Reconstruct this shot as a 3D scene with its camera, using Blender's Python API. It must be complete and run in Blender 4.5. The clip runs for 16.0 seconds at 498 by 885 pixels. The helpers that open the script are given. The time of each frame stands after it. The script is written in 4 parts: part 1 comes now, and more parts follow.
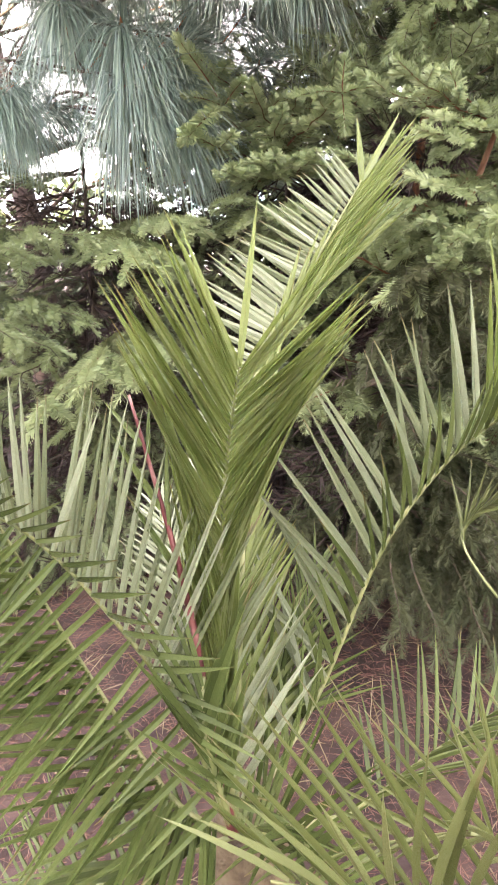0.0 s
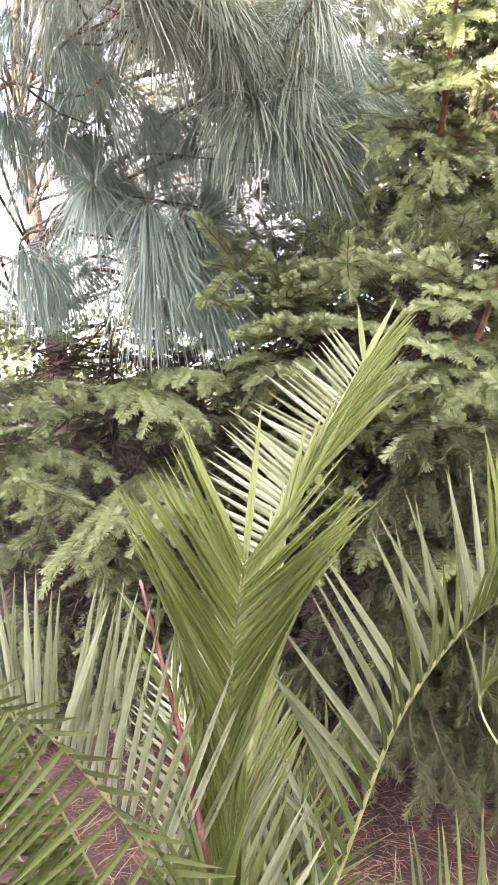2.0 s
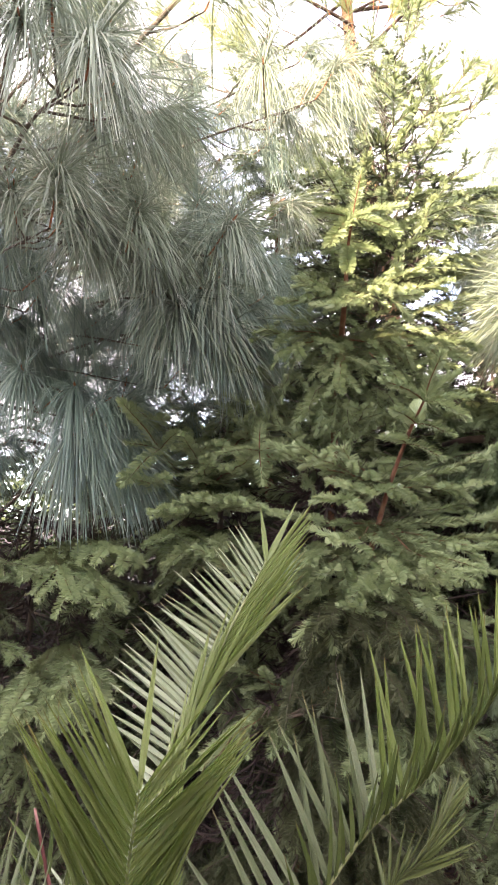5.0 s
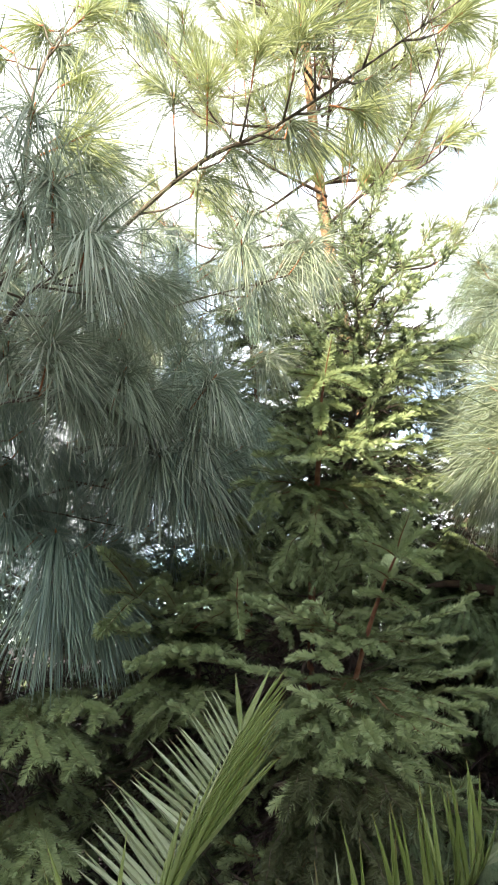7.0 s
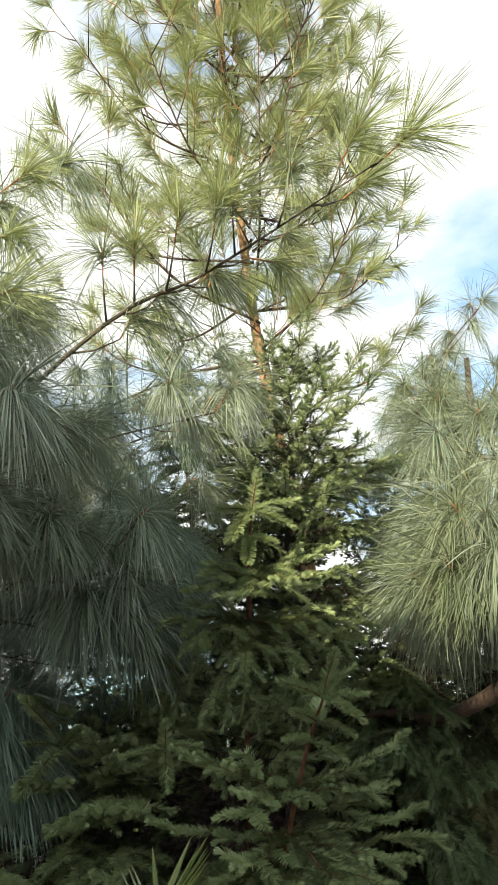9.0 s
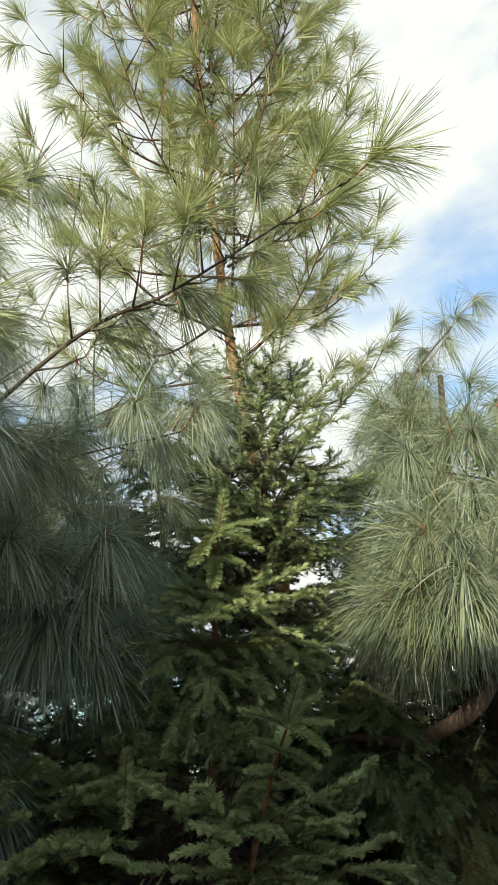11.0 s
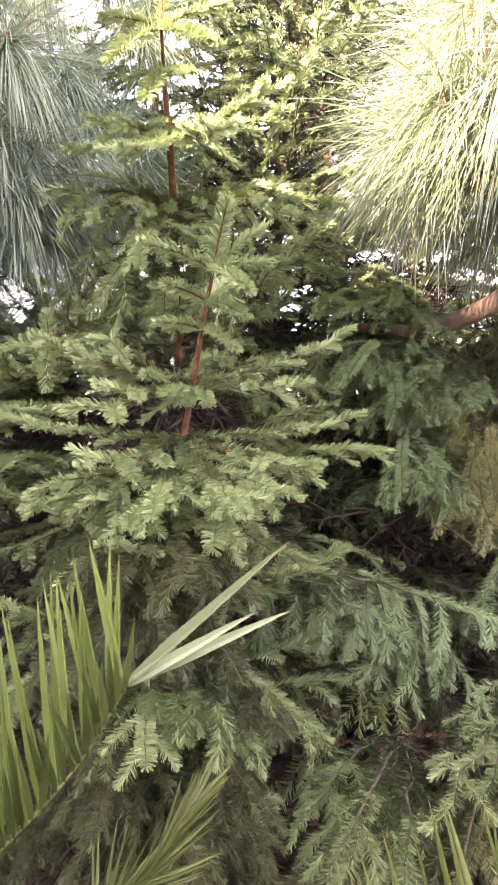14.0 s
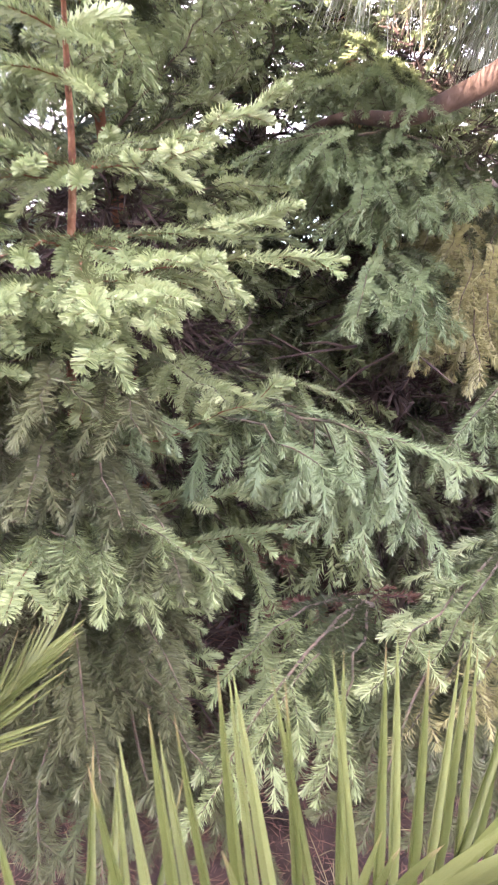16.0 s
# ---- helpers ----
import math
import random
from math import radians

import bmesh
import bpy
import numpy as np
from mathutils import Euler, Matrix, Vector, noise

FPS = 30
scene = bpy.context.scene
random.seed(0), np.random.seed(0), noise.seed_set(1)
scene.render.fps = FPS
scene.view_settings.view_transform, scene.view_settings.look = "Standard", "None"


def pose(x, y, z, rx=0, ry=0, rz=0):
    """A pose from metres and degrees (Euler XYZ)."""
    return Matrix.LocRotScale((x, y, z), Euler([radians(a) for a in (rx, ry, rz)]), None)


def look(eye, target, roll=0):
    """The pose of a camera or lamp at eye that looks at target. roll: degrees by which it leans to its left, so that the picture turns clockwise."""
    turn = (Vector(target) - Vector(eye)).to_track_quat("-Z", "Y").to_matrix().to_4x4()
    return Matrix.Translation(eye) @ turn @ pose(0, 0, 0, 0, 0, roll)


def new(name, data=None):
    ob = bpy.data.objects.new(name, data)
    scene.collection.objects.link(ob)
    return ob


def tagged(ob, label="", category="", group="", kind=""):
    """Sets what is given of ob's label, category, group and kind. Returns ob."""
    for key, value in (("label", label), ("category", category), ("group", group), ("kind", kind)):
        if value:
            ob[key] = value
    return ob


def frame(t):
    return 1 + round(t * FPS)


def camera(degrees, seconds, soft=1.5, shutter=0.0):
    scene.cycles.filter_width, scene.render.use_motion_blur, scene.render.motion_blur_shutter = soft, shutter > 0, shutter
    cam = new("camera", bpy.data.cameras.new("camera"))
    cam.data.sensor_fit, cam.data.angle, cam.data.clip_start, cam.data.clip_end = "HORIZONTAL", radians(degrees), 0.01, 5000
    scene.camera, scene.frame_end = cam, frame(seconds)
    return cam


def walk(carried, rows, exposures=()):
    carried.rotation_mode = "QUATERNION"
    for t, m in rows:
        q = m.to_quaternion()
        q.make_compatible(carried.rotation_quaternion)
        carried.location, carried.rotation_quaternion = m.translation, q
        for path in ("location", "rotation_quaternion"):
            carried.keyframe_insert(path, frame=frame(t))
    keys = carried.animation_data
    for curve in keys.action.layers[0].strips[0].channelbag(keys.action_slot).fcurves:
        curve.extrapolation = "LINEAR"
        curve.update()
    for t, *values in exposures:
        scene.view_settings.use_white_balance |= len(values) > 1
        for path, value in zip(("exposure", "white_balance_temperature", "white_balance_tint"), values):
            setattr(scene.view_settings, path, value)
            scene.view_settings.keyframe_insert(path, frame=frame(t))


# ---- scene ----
# ---- camera and walk ----
cam = camera(41.0, 16.0, soft=0.95, shutter=0.2)
METRES, EYE, TILT, LEAN, TURN = 2.0, 1.4, -15.0, 0.0, 0.0
ROWS = [
    (0.0, 0.0, 0.0, 0.0, 0.0, 0.0, -0.0),
    (0.5, 0.0035, -0.0065, 0.0134, -0.47, 2.6, 0.09),
    (1.0, 0.0052, -0.0118, 0.0271, 0.18, 4.78, 0.1),
    (1.5, 0.0061, -0.0206, 0.0421, 1.1, 7.77, -0.37),
    (2.0, 0.0103, -0.0256, 0.0526, 1.73, 9.66, -0.07),
    (2.5, 0.0153, -0.0331, 0.0632, 0.57, 11.24, 0.16),
    (3.0, 0.0209, -0.0366, 0.0712, -0.48, 12.79, 0.52),
    (3.5, 0.0224, -0.0477, 0.0803, -1.11, 15.08, 0.29),
    (4.0, 0.0255, -0.0616, 0.089, -2.18, 17.25, 0.58),
    (6.5, 0.0428, -0.137, 0.1301, -5.26, 28.66, 1.27),
    (7.0, 0.0399, -0.1475, 0.1374, -5.42, 31.62, 1.57),
    (7.5, 0.0417, -0.1566, 0.1445, -6.62, 34.1, 2.43),
    (8.0, 0.0476, -0.1791, 0.1515, -6.03, 36.77, 2.5),
    (8.5, 0.0653, -0.1983, 0.16, -7.12, 39.37, 4.17),
    (11.0, 0.1041, -0.1982, 0.1904, -9.58, 41.37, 6.13),
    (11.5, 0.1385, -0.147, 0.1838, -9.65, 35.4, 5.86),
    (12.0, 0.1807, -0.0748, 0.18, -10.32, 27.59, 5.84),
    (12.5, 0.2198, -0.0037, 0.1708, -7.72, 23.43, 4.76),
    (13.0, 0.254, 0.0484, 0.1589, -6.04, 17.99, 4.16),
    (13.5, 0.3022, 0.0755, 0.1635, -4.34, 17.68, 3.1),
    (14.0, 0.3537, 0.1125, 0.1674, -2.45, 13.12, 2.07),
    (14.5, 0.3871, 0.1201, 0.1659, -1.3, 11.77, 1.67),
    (15.0, 0.4056, 0.1403, 0.1533, -2.28, 9.26, 1.71),
    (15.5, 0.4479, 0.1969, 0.1384, -0.11, 6.42, 1.75),
    (16.0, 0.5037, 0.2676, 0.1298, 1.74, 2.25, 1.61),
]
EXPOSURES = [  # seconds, stops, kelvin, tint
    (0.0, 4.04, 6800, 27), (1.5, 4.1, 6800, 29), (3.0, 3.88, 6750, 36), (4.2, 3.44, 6650, 34), (6.4, 2.45, 6500, 12), (7.5, 2.05, 6300, 8), (8.7, 1.42, 6600, 4), (10.8, 0.87, 6500, 2),
    (11.5, 1.2, 7200, -1), (12.2, 2.22, 7500, 0), (13.0, 3.22, 7400, 11), (14.0, 3.83, 6900, 29), (15.2, 4.22, 6600, 38), (16.0, 4.62, 6300, 39),
]
walk(cam, [(t, pose(0, 0, EYE, TILT, LEAN, TURN) @ pose(METRES * x, METRES * y, METRES * z, 90 + pitch, roll, yaw)) for t, x, y, z, yaw, pitch, roll in ROWS], EXPOSURES)

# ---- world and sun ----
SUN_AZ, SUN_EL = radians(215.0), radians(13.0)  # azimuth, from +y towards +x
world = bpy.data.worlds.new("sky")
scene.world = world
world.use_nodes = True
wn, wl = world.node_tree.nodes, world.node_tree.links
sky = wn.new("ShaderNodeTexSky")
sky.sky_type, sky.sun_disc = "NISHITA", False
sky.sun_elevation, sky.sun_rotation = SUN_EL, SUN_AZ
sky.air_density, sky.dust_density = 1.0, 0.6
wcoord = wn.new("ShaderNodeTexCoord")
wmap = wn.new("ShaderNodeMapping")
wmap.inputs["Scale"].default_value = (1.0, 1.0, 2.2)
clouds = wn.new("ShaderNodeTexNoise")
clouds.inputs["Scale"].default_value, clouds.inputs["Detail"].default_value, clouds.inputs["Roughness"].default_value = 2.1, 6.0, 0.55
wramp = wn.new("ShaderNodeValToRGB")
wramp.color_ramp.elements[0].position, wramp.color_ramp.elements[1].position = 0.36, 0.52
wramp.color_ramp.elements[0].color = (0.22, 0.22, 0.22, 1)
cloud_mix = wn.new("ShaderNodeMix")
cloud_mix.data_type = "RGBA"
cloud_mix.inputs["B"].default_value = (7.0, 6.98, 6.9, 1)
wl.new(wcoord.outputs["Generated"], wmap.inputs["Vector"])
wl.new(wmap.outputs["Vector"], clouds.inputs["Vector"])
wl.new(clouds.outputs["Fac"], wramp.inputs["Fac"])
wl.new(wramp.outputs["Color"], cloud_mix.inputs["Factor"])
tint = wn.new("ShaderNodeMix")
tint.data_type, tint.blend_type = "RGBA", "MULTIPLY"
tint.inputs["Factor"].default_value, tint.inputs["B"].default_value = 1.0, (1.5, 2.0, 2.5, 1)
wl.new(sky.outputs["Color"], tint.inputs["A"])
wl.new(tint.outputs["Result"], cloud_mix.inputs["A"])
wl.new(cloud_mix.outputs["Result"], wn["Background"].inputs["Color"])
wn["Background"].inputs["Strength"].default_value = 0.08
sun = new("sun", bpy.data.lights.new("sun", "SUN"))
sun.data.energy, sun.data.angle, sun.data.color = 4.0, radians(0.6), (1.0, 0.89, 0.68)
toward = Vector((math.sin(SUN_AZ) * math.cos(SUN_EL), math.cos(SUN_AZ) * math.cos(SUN_EL), math.sin(SUN_EL)))
sun.matrix_world = look(toward * 30, (0, 0, 0))

# ---- materials ----
def material(name, colours, rough=0.5, scale=8.0, translucent=0.0, bump=0.0, bump_scale=60.0, island=0.0, object_random=0.0, stretch=(1, 1, 1), spec=0.5, noise_span=(0.3, 0.7), dry_tip=None):
    """A two-scale noise between the colours, varied by island and object."""
    mat = bpy.data.materials.new(name)
    mat.use_nodes = True
    nodes, links = mat.node_tree.nodes, mat.node_tree.links
    shader, out = nodes["Principled BSDF"], nodes["Material Output"]
    coord, mapping = nodes.new("ShaderNodeTexCoord"), nodes.new("ShaderNodeMapping")
    mapping.inputs["Scale"].default_value = stretch
    links.new(coord.outputs["Object"], mapping.inputs["Vector"])
    grain = nodes.new("ShaderNodeTexNoise")
    grain.inputs["Scale"].default_value, grain.inputs["Detail"].default_value = scale, 5.0
    links.new(mapping.outputs["Vector"], grain.inputs["Vector"])
    factor = grain.outputs["Fac"]
    spread = nodes.new("ShaderNodeMapRange")
    spread.inputs["From Min"].default_value, spread.inputs["From Max"].default_value = noise_span
    links.new(factor, spread.inputs["Value"])
    factor = spread.outputs["Result"]
    for amount, kind in ((island, "ShaderNodeNewGeometry"), (object_random, "ShaderNodeObjectInfo")):
        if amount:
            source = nodes.new(kind)
            mix = nodes.new("ShaderNodeMix")
            mix.inputs["Factor"].default_value = amount
            links.new(factor, mix.inputs["A"])
            links.new(source.outputs["Random Per Island" if kind.endswith("Geometry") else "Random"], mix.inputs["B"])
            factor = mix.outputs["Result"]
    ramp = nodes.new("ShaderNodeValToRGB")
    while len(ramp.color_ramp.elements) < len(colours):
        ramp.color_ramp.elements.new(0.5)
    for i, c in enumerate(colours):
        ramp.color_ramp.elements[i].position = i / (len(colours) - 1)
        ramp.color_ramp.elements[i].color = (*c, 1)
    links.new(factor, ramp.inputs["Fac"])
    colour = ramp.outputs["Color"]
    if dry_tip:  # a withered end on each leaflet
        axis, edge, wither = nodes.new("ShaderNodeSeparateXYZ"), nodes.new("ShaderNodeMapRange"), nodes.new("ShaderNodeMix")
        which, start = nodes.new("ShaderNodeObjectInfo"), nodes.new("ShaderNodeMath")
        links.new(coord.outputs["Object"], axis.inputs["Vector"])
        start.operation = "MULTIPLY_ADD"
        start.inputs[1].default_value, start.inputs[2].default_value = 0.22, 0.8
        links.new(which.outputs["Random"], start.inputs[0])
        links.new(axis.outputs["X"], edge.inputs["Value"])
        links.new(start.outputs["Value"], edge.inputs["From Min"])
        edge.inputs["From Max"].default_value = 1.04
        wither.data_type = "RGBA"
        links.new(edge.outputs["Result"], wither.inputs["Factor"])
        links.new(colour, wither.inputs["A"])
        wither.inputs["B"].default_value = (*dry_tip, 1)
        colour = wither.outputs["Result"]
    links.new(colour, shader.inputs["Base Color"])
    shader.inputs["Roughness"].default_value = rough
    shader.inputs["Specular IOR Level"].default_value = spec
    if bump:
        fine, bumper = nodes.new("ShaderNodeTexNoise"), nodes.new("ShaderNodeBump")
        fine.inputs["Scale"].default_value, fine.inputs["Detail"].default_value = bump_scale, 4.0
        links.new(mapping.outputs["Vector"], fine.inputs["Vector"])
        links.new(fine.outputs["Fac"], bumper.inputs["Height"])
        bumper.inputs["Strength"].default_value, bumper.inputs["Distance"].default_value = bump, 0.01
        links.new(bumper.outputs["Normal"], shader.inputs["Normal"])
    if translucent:
        thin, blend = nodes.new("ShaderNodeBsdfTranslucent"), nodes.new("ShaderNodeMixShader")
        blend.inputs["Fac"].default_value = translucent
        links.new(colour, thin.inputs["Color"])
        links.new(shader.outputs["BSDF"], blend.inputs[1])
        links.new(thin.outputs["BSDF"], blend.inputs[2])
        links.new(blend.outputs["Shader"], out.inputs["Surface"])
    return mat


SPRUCE = material("spruce_needles", [(0.0689, 0.0869, 0.0324), (0.132, 0.158, 0.0628), (0.218, 0.247, 0.106)], 0.5, 5.0, 0.16, island=0.4, object_random=0.3)
# older inner needles; the shade inside and behind is put into their dark colour
SPRUCE_DARK = material("dark_shaded_spruce_needles", [(0.0276, 0.0394, 0.0136), (0.0572, 0.0749, 0.0271), (0.0986, 0.123, 0.0484)], 0.55, 5.0, 0.12, island=0.4, object_random=0.3)
SPRUCE_YOUNG = material("young_spruce_needles", [(0.183, 0.235, 0.106), (0.322, 0.387, 0.184), (0.484, 0.539, 0.286)], 0.5, 5.0, 0.16, island=0.45, object_random=0.2)
SPRUCE_BLUE = material("blue_green_spruce_needles", [(0.0959, 0.138, 0.0606), (0.191, 0.253, 0.123), (0.333, 0.402, 0.209)], 0.5, 5.0, 0.16, island=0.4, object_random=0.3)
# dull older needles, darkened further for the shade on the lower boughs
SPRUCE_OLD_SHADED = material("old_shaded_spruce_needles", [(0.0425, 0.0501, 0.021), (0.0862, 0.0978, 0.0411), (0.156, 0.169, 0.0747)], 0.6, 5.0, 0.12, island=0.5, object_random=0.3)
# brown-olive needles, lightened in colour to stand for light on the right boughs
SPRUCE_OLIVE = material("olive_lit_spruce_needles", [(0.13, 0.13, 0.0525), (0.26, 0.247, 0.106), (0.416, 0.39, 0.188)], 0.55, 5.0, 0.14, island=0.45, object_random=0.3)
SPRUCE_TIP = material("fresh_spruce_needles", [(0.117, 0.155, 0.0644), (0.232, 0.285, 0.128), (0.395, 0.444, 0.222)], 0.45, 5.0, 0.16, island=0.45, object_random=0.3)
PINE = material("pine_needles", [(0.0948, 0.149, 0.114), (0.204, 0.274, 0.213), (0.41, 0.471, 0.335)], 0.32, 4.0, 0.25, island=0.6, object_random=0.2)
# lighter copies of the pine needles, with sunlight put into the colour
PINE_MID = material("lit_grey_green_pine_needles", [(0.109, 0.151, 0.0923), (0.249, 0.295, 0.209), (0.512, 0.531, 0.419)], 0.32, 4.0, 0.25, island=0.6, object_random=0.2)
PINE_WARM = material("sunlit_warm_pine_needles", [(0.0871, 0.12, 0.0535), (0.212, 0.245, 0.142), (0.435, 0.46, 0.344)], 0.4, 4.0, 0.3, island=0.6, object_random=0.2)
PINE_SUN = material("sunlit_yellow_green_pine_needles", [(0.13, 0.165, 0.05), (0.31, 0.345, 0.14), (0.54, 0.56, 0.3)], 0.4, 4.0, 0.3, island=0.6, object_random=0.2)
TWIG_RED = material("young_spruce_bark", [(0.106, 0.0408, 0.021), (0.185, 0.0748, 0.035), (0.238, 0.129, 0.07)], 0.8, 40.0, bump=0.6, bump_scale=200.0)
BUD = material("orange_pine_bud", [(0.2, 0.07, 0.03), (0.34, 0.13, 0.05), (0.42, 0.22, 0.1)], 0.7, 40.0, bump=0.5, bump_scale=200.0)
TWIG = material("grey_brown_twig_bark", [(0.05, 0.04, 0.03), (0.11, 0.085, 0.06), (0.17, 0.12, 0.08)], 0.85, 30.0, bump=0.6, bump_scale=150.0)
BARK = material("pine_bark", [(0.0375, 0.0248, 0.0195), (0.0825, 0.0525, 0.039), (0.15, 0.0975, 0.0675)], 0.9, 14.0, bump=1.0, bump_scale=45.0, stretch=(1, 1, 0.3))
BARK_ORANGE = material("orange_pine_bark", [(0.13, 0.07, 0.04), (0.3, 0.17, 0.09), (0.42, 0.26, 0.14)], 0.9, 14.0, bump=1.0, bump_scale=45.0, stretch=(1, 1, 0.3))
PALM = material("palm_leaf", [(0.0433, 0.0639, 0.0158), (0.101, 0.134, 0.0378), (0.212, 0.259, 0.0893)], 0.26, 6.0, 0.22, bump=0.25, bump_scale=70.0, object_random=0.5, stretch=(0.4, 60, 60), dry_tip=(0.3, 0.21, 0.1))
# pale undersides, and the sky's sheen on leaflets put into the colour
PALM_PALE = material("pale_sheen_palm_leaf", [(0.117, 0.145, 0.0602), (0.245, 0.277, 0.156), (0.501, 0.541, 0.37)], 0.26, 6.0, 0.25, bump=0.25, bump_scale=70.0, object_random=0.5, stretch=(0.4, 60, 60), dry_tip=(0.3, 0.21, 0.1))
PALM_FRESH = material("fresh_palm_leaf", [(0.1, 0.137, 0.0314), (0.218, 0.269, 0.0788), (0.384, 0.426, 0.197)], 0.26, 6.0, 0.4, bump=0.25, bump_scale=70.0, object_random=0.5, stretch=(0.4, 60, 60), dry_tip=(0.3, 0.21, 0.1))
PALM_OLIVE = material("olive_palm_leaf", [(0.0644, 0.0816, 0.02), (0.133, 0.155, 0.047), (0.258, 0.281, 0.115)], 0.28, 6.0, 0.3, bump=0.25, bump_scale=70.0, object_random=0.5, stretch=(0.4, 60, 60), dry_tip=(0.36, 0.26, 0.13))
RACHIS = material("palm_rachis", [(0.1, 0.12, 0.033), (0.181, 0.198, 0.0682), (0.3, 0.3, 0.127)], 0.45, 25.0, bump=0.3, bump_scale=90.0)
RACHIS_RED = material("red_dried_petiole", [(0.056, 0.0108, 0.009), (0.128, 0.027, 0.0216), (0.288, 0.135, 0.108)], 0.5, 18.0, bump=0.4, bump_scale=80.0)
FIBRE = material("palm_stem_fibre", [(0.07, 0.05, 0.03), (0.15, 0.11, 0.06), (0.22, 0.17, 0.1)], 0.9, 30.0, bump=0.8, bump_scale=120.0)
EARTH = material("red_brown_earth", [(0.0165, 0.009, 0.00675), (0.0435, 0.024, 0.018), (0.09, 0.0525, 0.0405)], 0.95, 5.0, bump=1.0, bump_scale=35.0)
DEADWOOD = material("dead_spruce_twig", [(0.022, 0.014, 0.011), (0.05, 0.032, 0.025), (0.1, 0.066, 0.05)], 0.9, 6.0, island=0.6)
LITTER = material("dry_needle_litter", [(0.0936, 0.0396, 0.0274), (0.158, 0.0756, 0.0518), (0.238, 0.144, 0.0972)], 0.85, 3.0, island=0.7)
STRAW = material("dry_grass", [(0.13, 0.0975, 0.0455), (0.221, 0.176, 0.091), (0.273, 0.234, 0.143)], 0.75, 3.0, 0.2, island=0.7)
BROADLEAF = material("broad_leaf", [(0.05, 0.1, 0.02), (0.11, 0.19, 0.04), (0.2, 0.3, 0.07)], 0.45, 3.0, 0.3, island=0.5)
DARKLEAF = material("dark_bush_leaf", [(0.02, 0.035, 0.012), (0.045, 0.065, 0.02), (0.08, 0.1, 0.035)], 0.6, 3.0, 0.15, island=0.5)
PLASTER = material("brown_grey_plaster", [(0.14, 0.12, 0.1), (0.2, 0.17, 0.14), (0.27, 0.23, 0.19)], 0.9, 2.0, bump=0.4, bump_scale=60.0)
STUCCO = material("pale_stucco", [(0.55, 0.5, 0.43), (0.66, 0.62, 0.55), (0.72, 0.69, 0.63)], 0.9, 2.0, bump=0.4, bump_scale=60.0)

# ---- mesh helpers ----
class Geo:
    """Vertices and faces that become one mesh."""

    def __init__(self):
        self.v, self.f, self.slot, self.slots = [], [], 0, []

    def tube(self, pts, radii, sides=6):
        first = len(self.v)
        n = len(pts)
        prev = None
        for i, p in enumerate(pts):
            t = (pts[min(i + 1, n - 1)] - pts[max(i - 1, 0)]).normalized()
            if prev is None:
                prev = t.orthogonal().normalized()
            a = (prev - t * prev.dot(t)).normalized()
            prev = a
            b = t.cross(a)
            for k in range(sides):
                w = 2 * math.pi * k / sides
                self.v.append(p + (a * math.cos(w) + b * math.sin(w)) * radii[i])
        for i in range(n - 1):
            for k in range(sides):
                q, r = first + i * sides + k, first + i * sides + (k + 1) % sides
                self.f.append((q, r, r + sides, q + sides))
        self.f.append(tuple(first + k for k in reversed(range(sides))))
        self.f.append(tuple(first + (n - 1) * sides + k for k in range(sides)))

    def blade(self, p, d, side, length, width):
        i = len(self.v)
        self.v += [p + side * width * 0.6, p + d * length, p - side * width * 0.6]
        self.f.append((i, i + 1, i + 2))
        self.slots.append(self.slot)

    def needle(self, p, d, side, length, width):
        """A flat blunt needle."""
        i = len(self.v)
        w = side * width * 0.5
        self.v += [p + w, p + d * length + w * 0.55, p + d * length - w * 0.55, p - w]
        self.f.append((i, i + 1, i + 2, i + 3))
        self.slots.append(self.slot)

    def strand(self, p, d, side, length, width, steps, pull):
        """A long thin blade that bends downwards."""
        i = len(self.v)
        p = p.copy()
        for k in range(steps):
            w = width * (0.8 if k == 0 else 1.0) * 0.5
            self.v += [p + side * w, p - side * w]
            d = (d + pull * max(0.15, 1.6 - 2.2 * k / steps)).normalized()
            p = p + d * (length / steps)
        self.v.append(p)
        for k in range(steps - 1):
            a = i + 2 * k
            self.f.append((a, a + 1, a + 3, a + 2))
        a = i + 2 * (steps - 1)
        self.f.append((a, a + 1, a + 2))

    def mesh(self, name, mat, smooth=False):
        me = bpy.data.meshes.new(name)
        me.from_pydata([tuple(v) for v in self.v], [], self.f)
        for m in mat if isinstance(mat, tuple) else (mat,):
            me.materials.append(m)
        if isinstance(mat, tuple):
            me.polygons.foreach_set("material_index", self.slots)
        if smooth:
            me.polygons.foreach_set("use_smooth", [True] * len(me.polygons))
        me.update()
        return me


def part(name, data, parent, label=""):
    """Links a mesh as one object under a thing or under a part."""
    ob = new(name, data)
    ob.parent = parent
    return tagged(ob, label)


def thing(name, label, category, group="", kind="", at=(0, 0, 0)):
    ob = new(name)
    ob.location = at
    ob.empty_display_size = 0.1
    return tagged(ob, label, category, group, kind)


def bezier(pts, n):
    """n + 1 points on a smooth line through the given points."""
    pts = [Vector(p) for p in pts]
    ext = [pts[0] * 2 - pts[1], *pts, pts[-1] * 2 - pts[-2]]
    out = []
    spans = len(pts) - 1
    for i in range(n + 1):
        u = i / n * spans
        k = min(int(u), spans - 1)
        t = u - k
        a, b, c, d = ext[k:k + 4]
        out.append(0.5 * ((2 * b) + (c - a) * t + (2 * a - 5 * b + 4 * c - d) * t * t + (3 * b - a - 3 * c + d) * t ** 3))
    return out


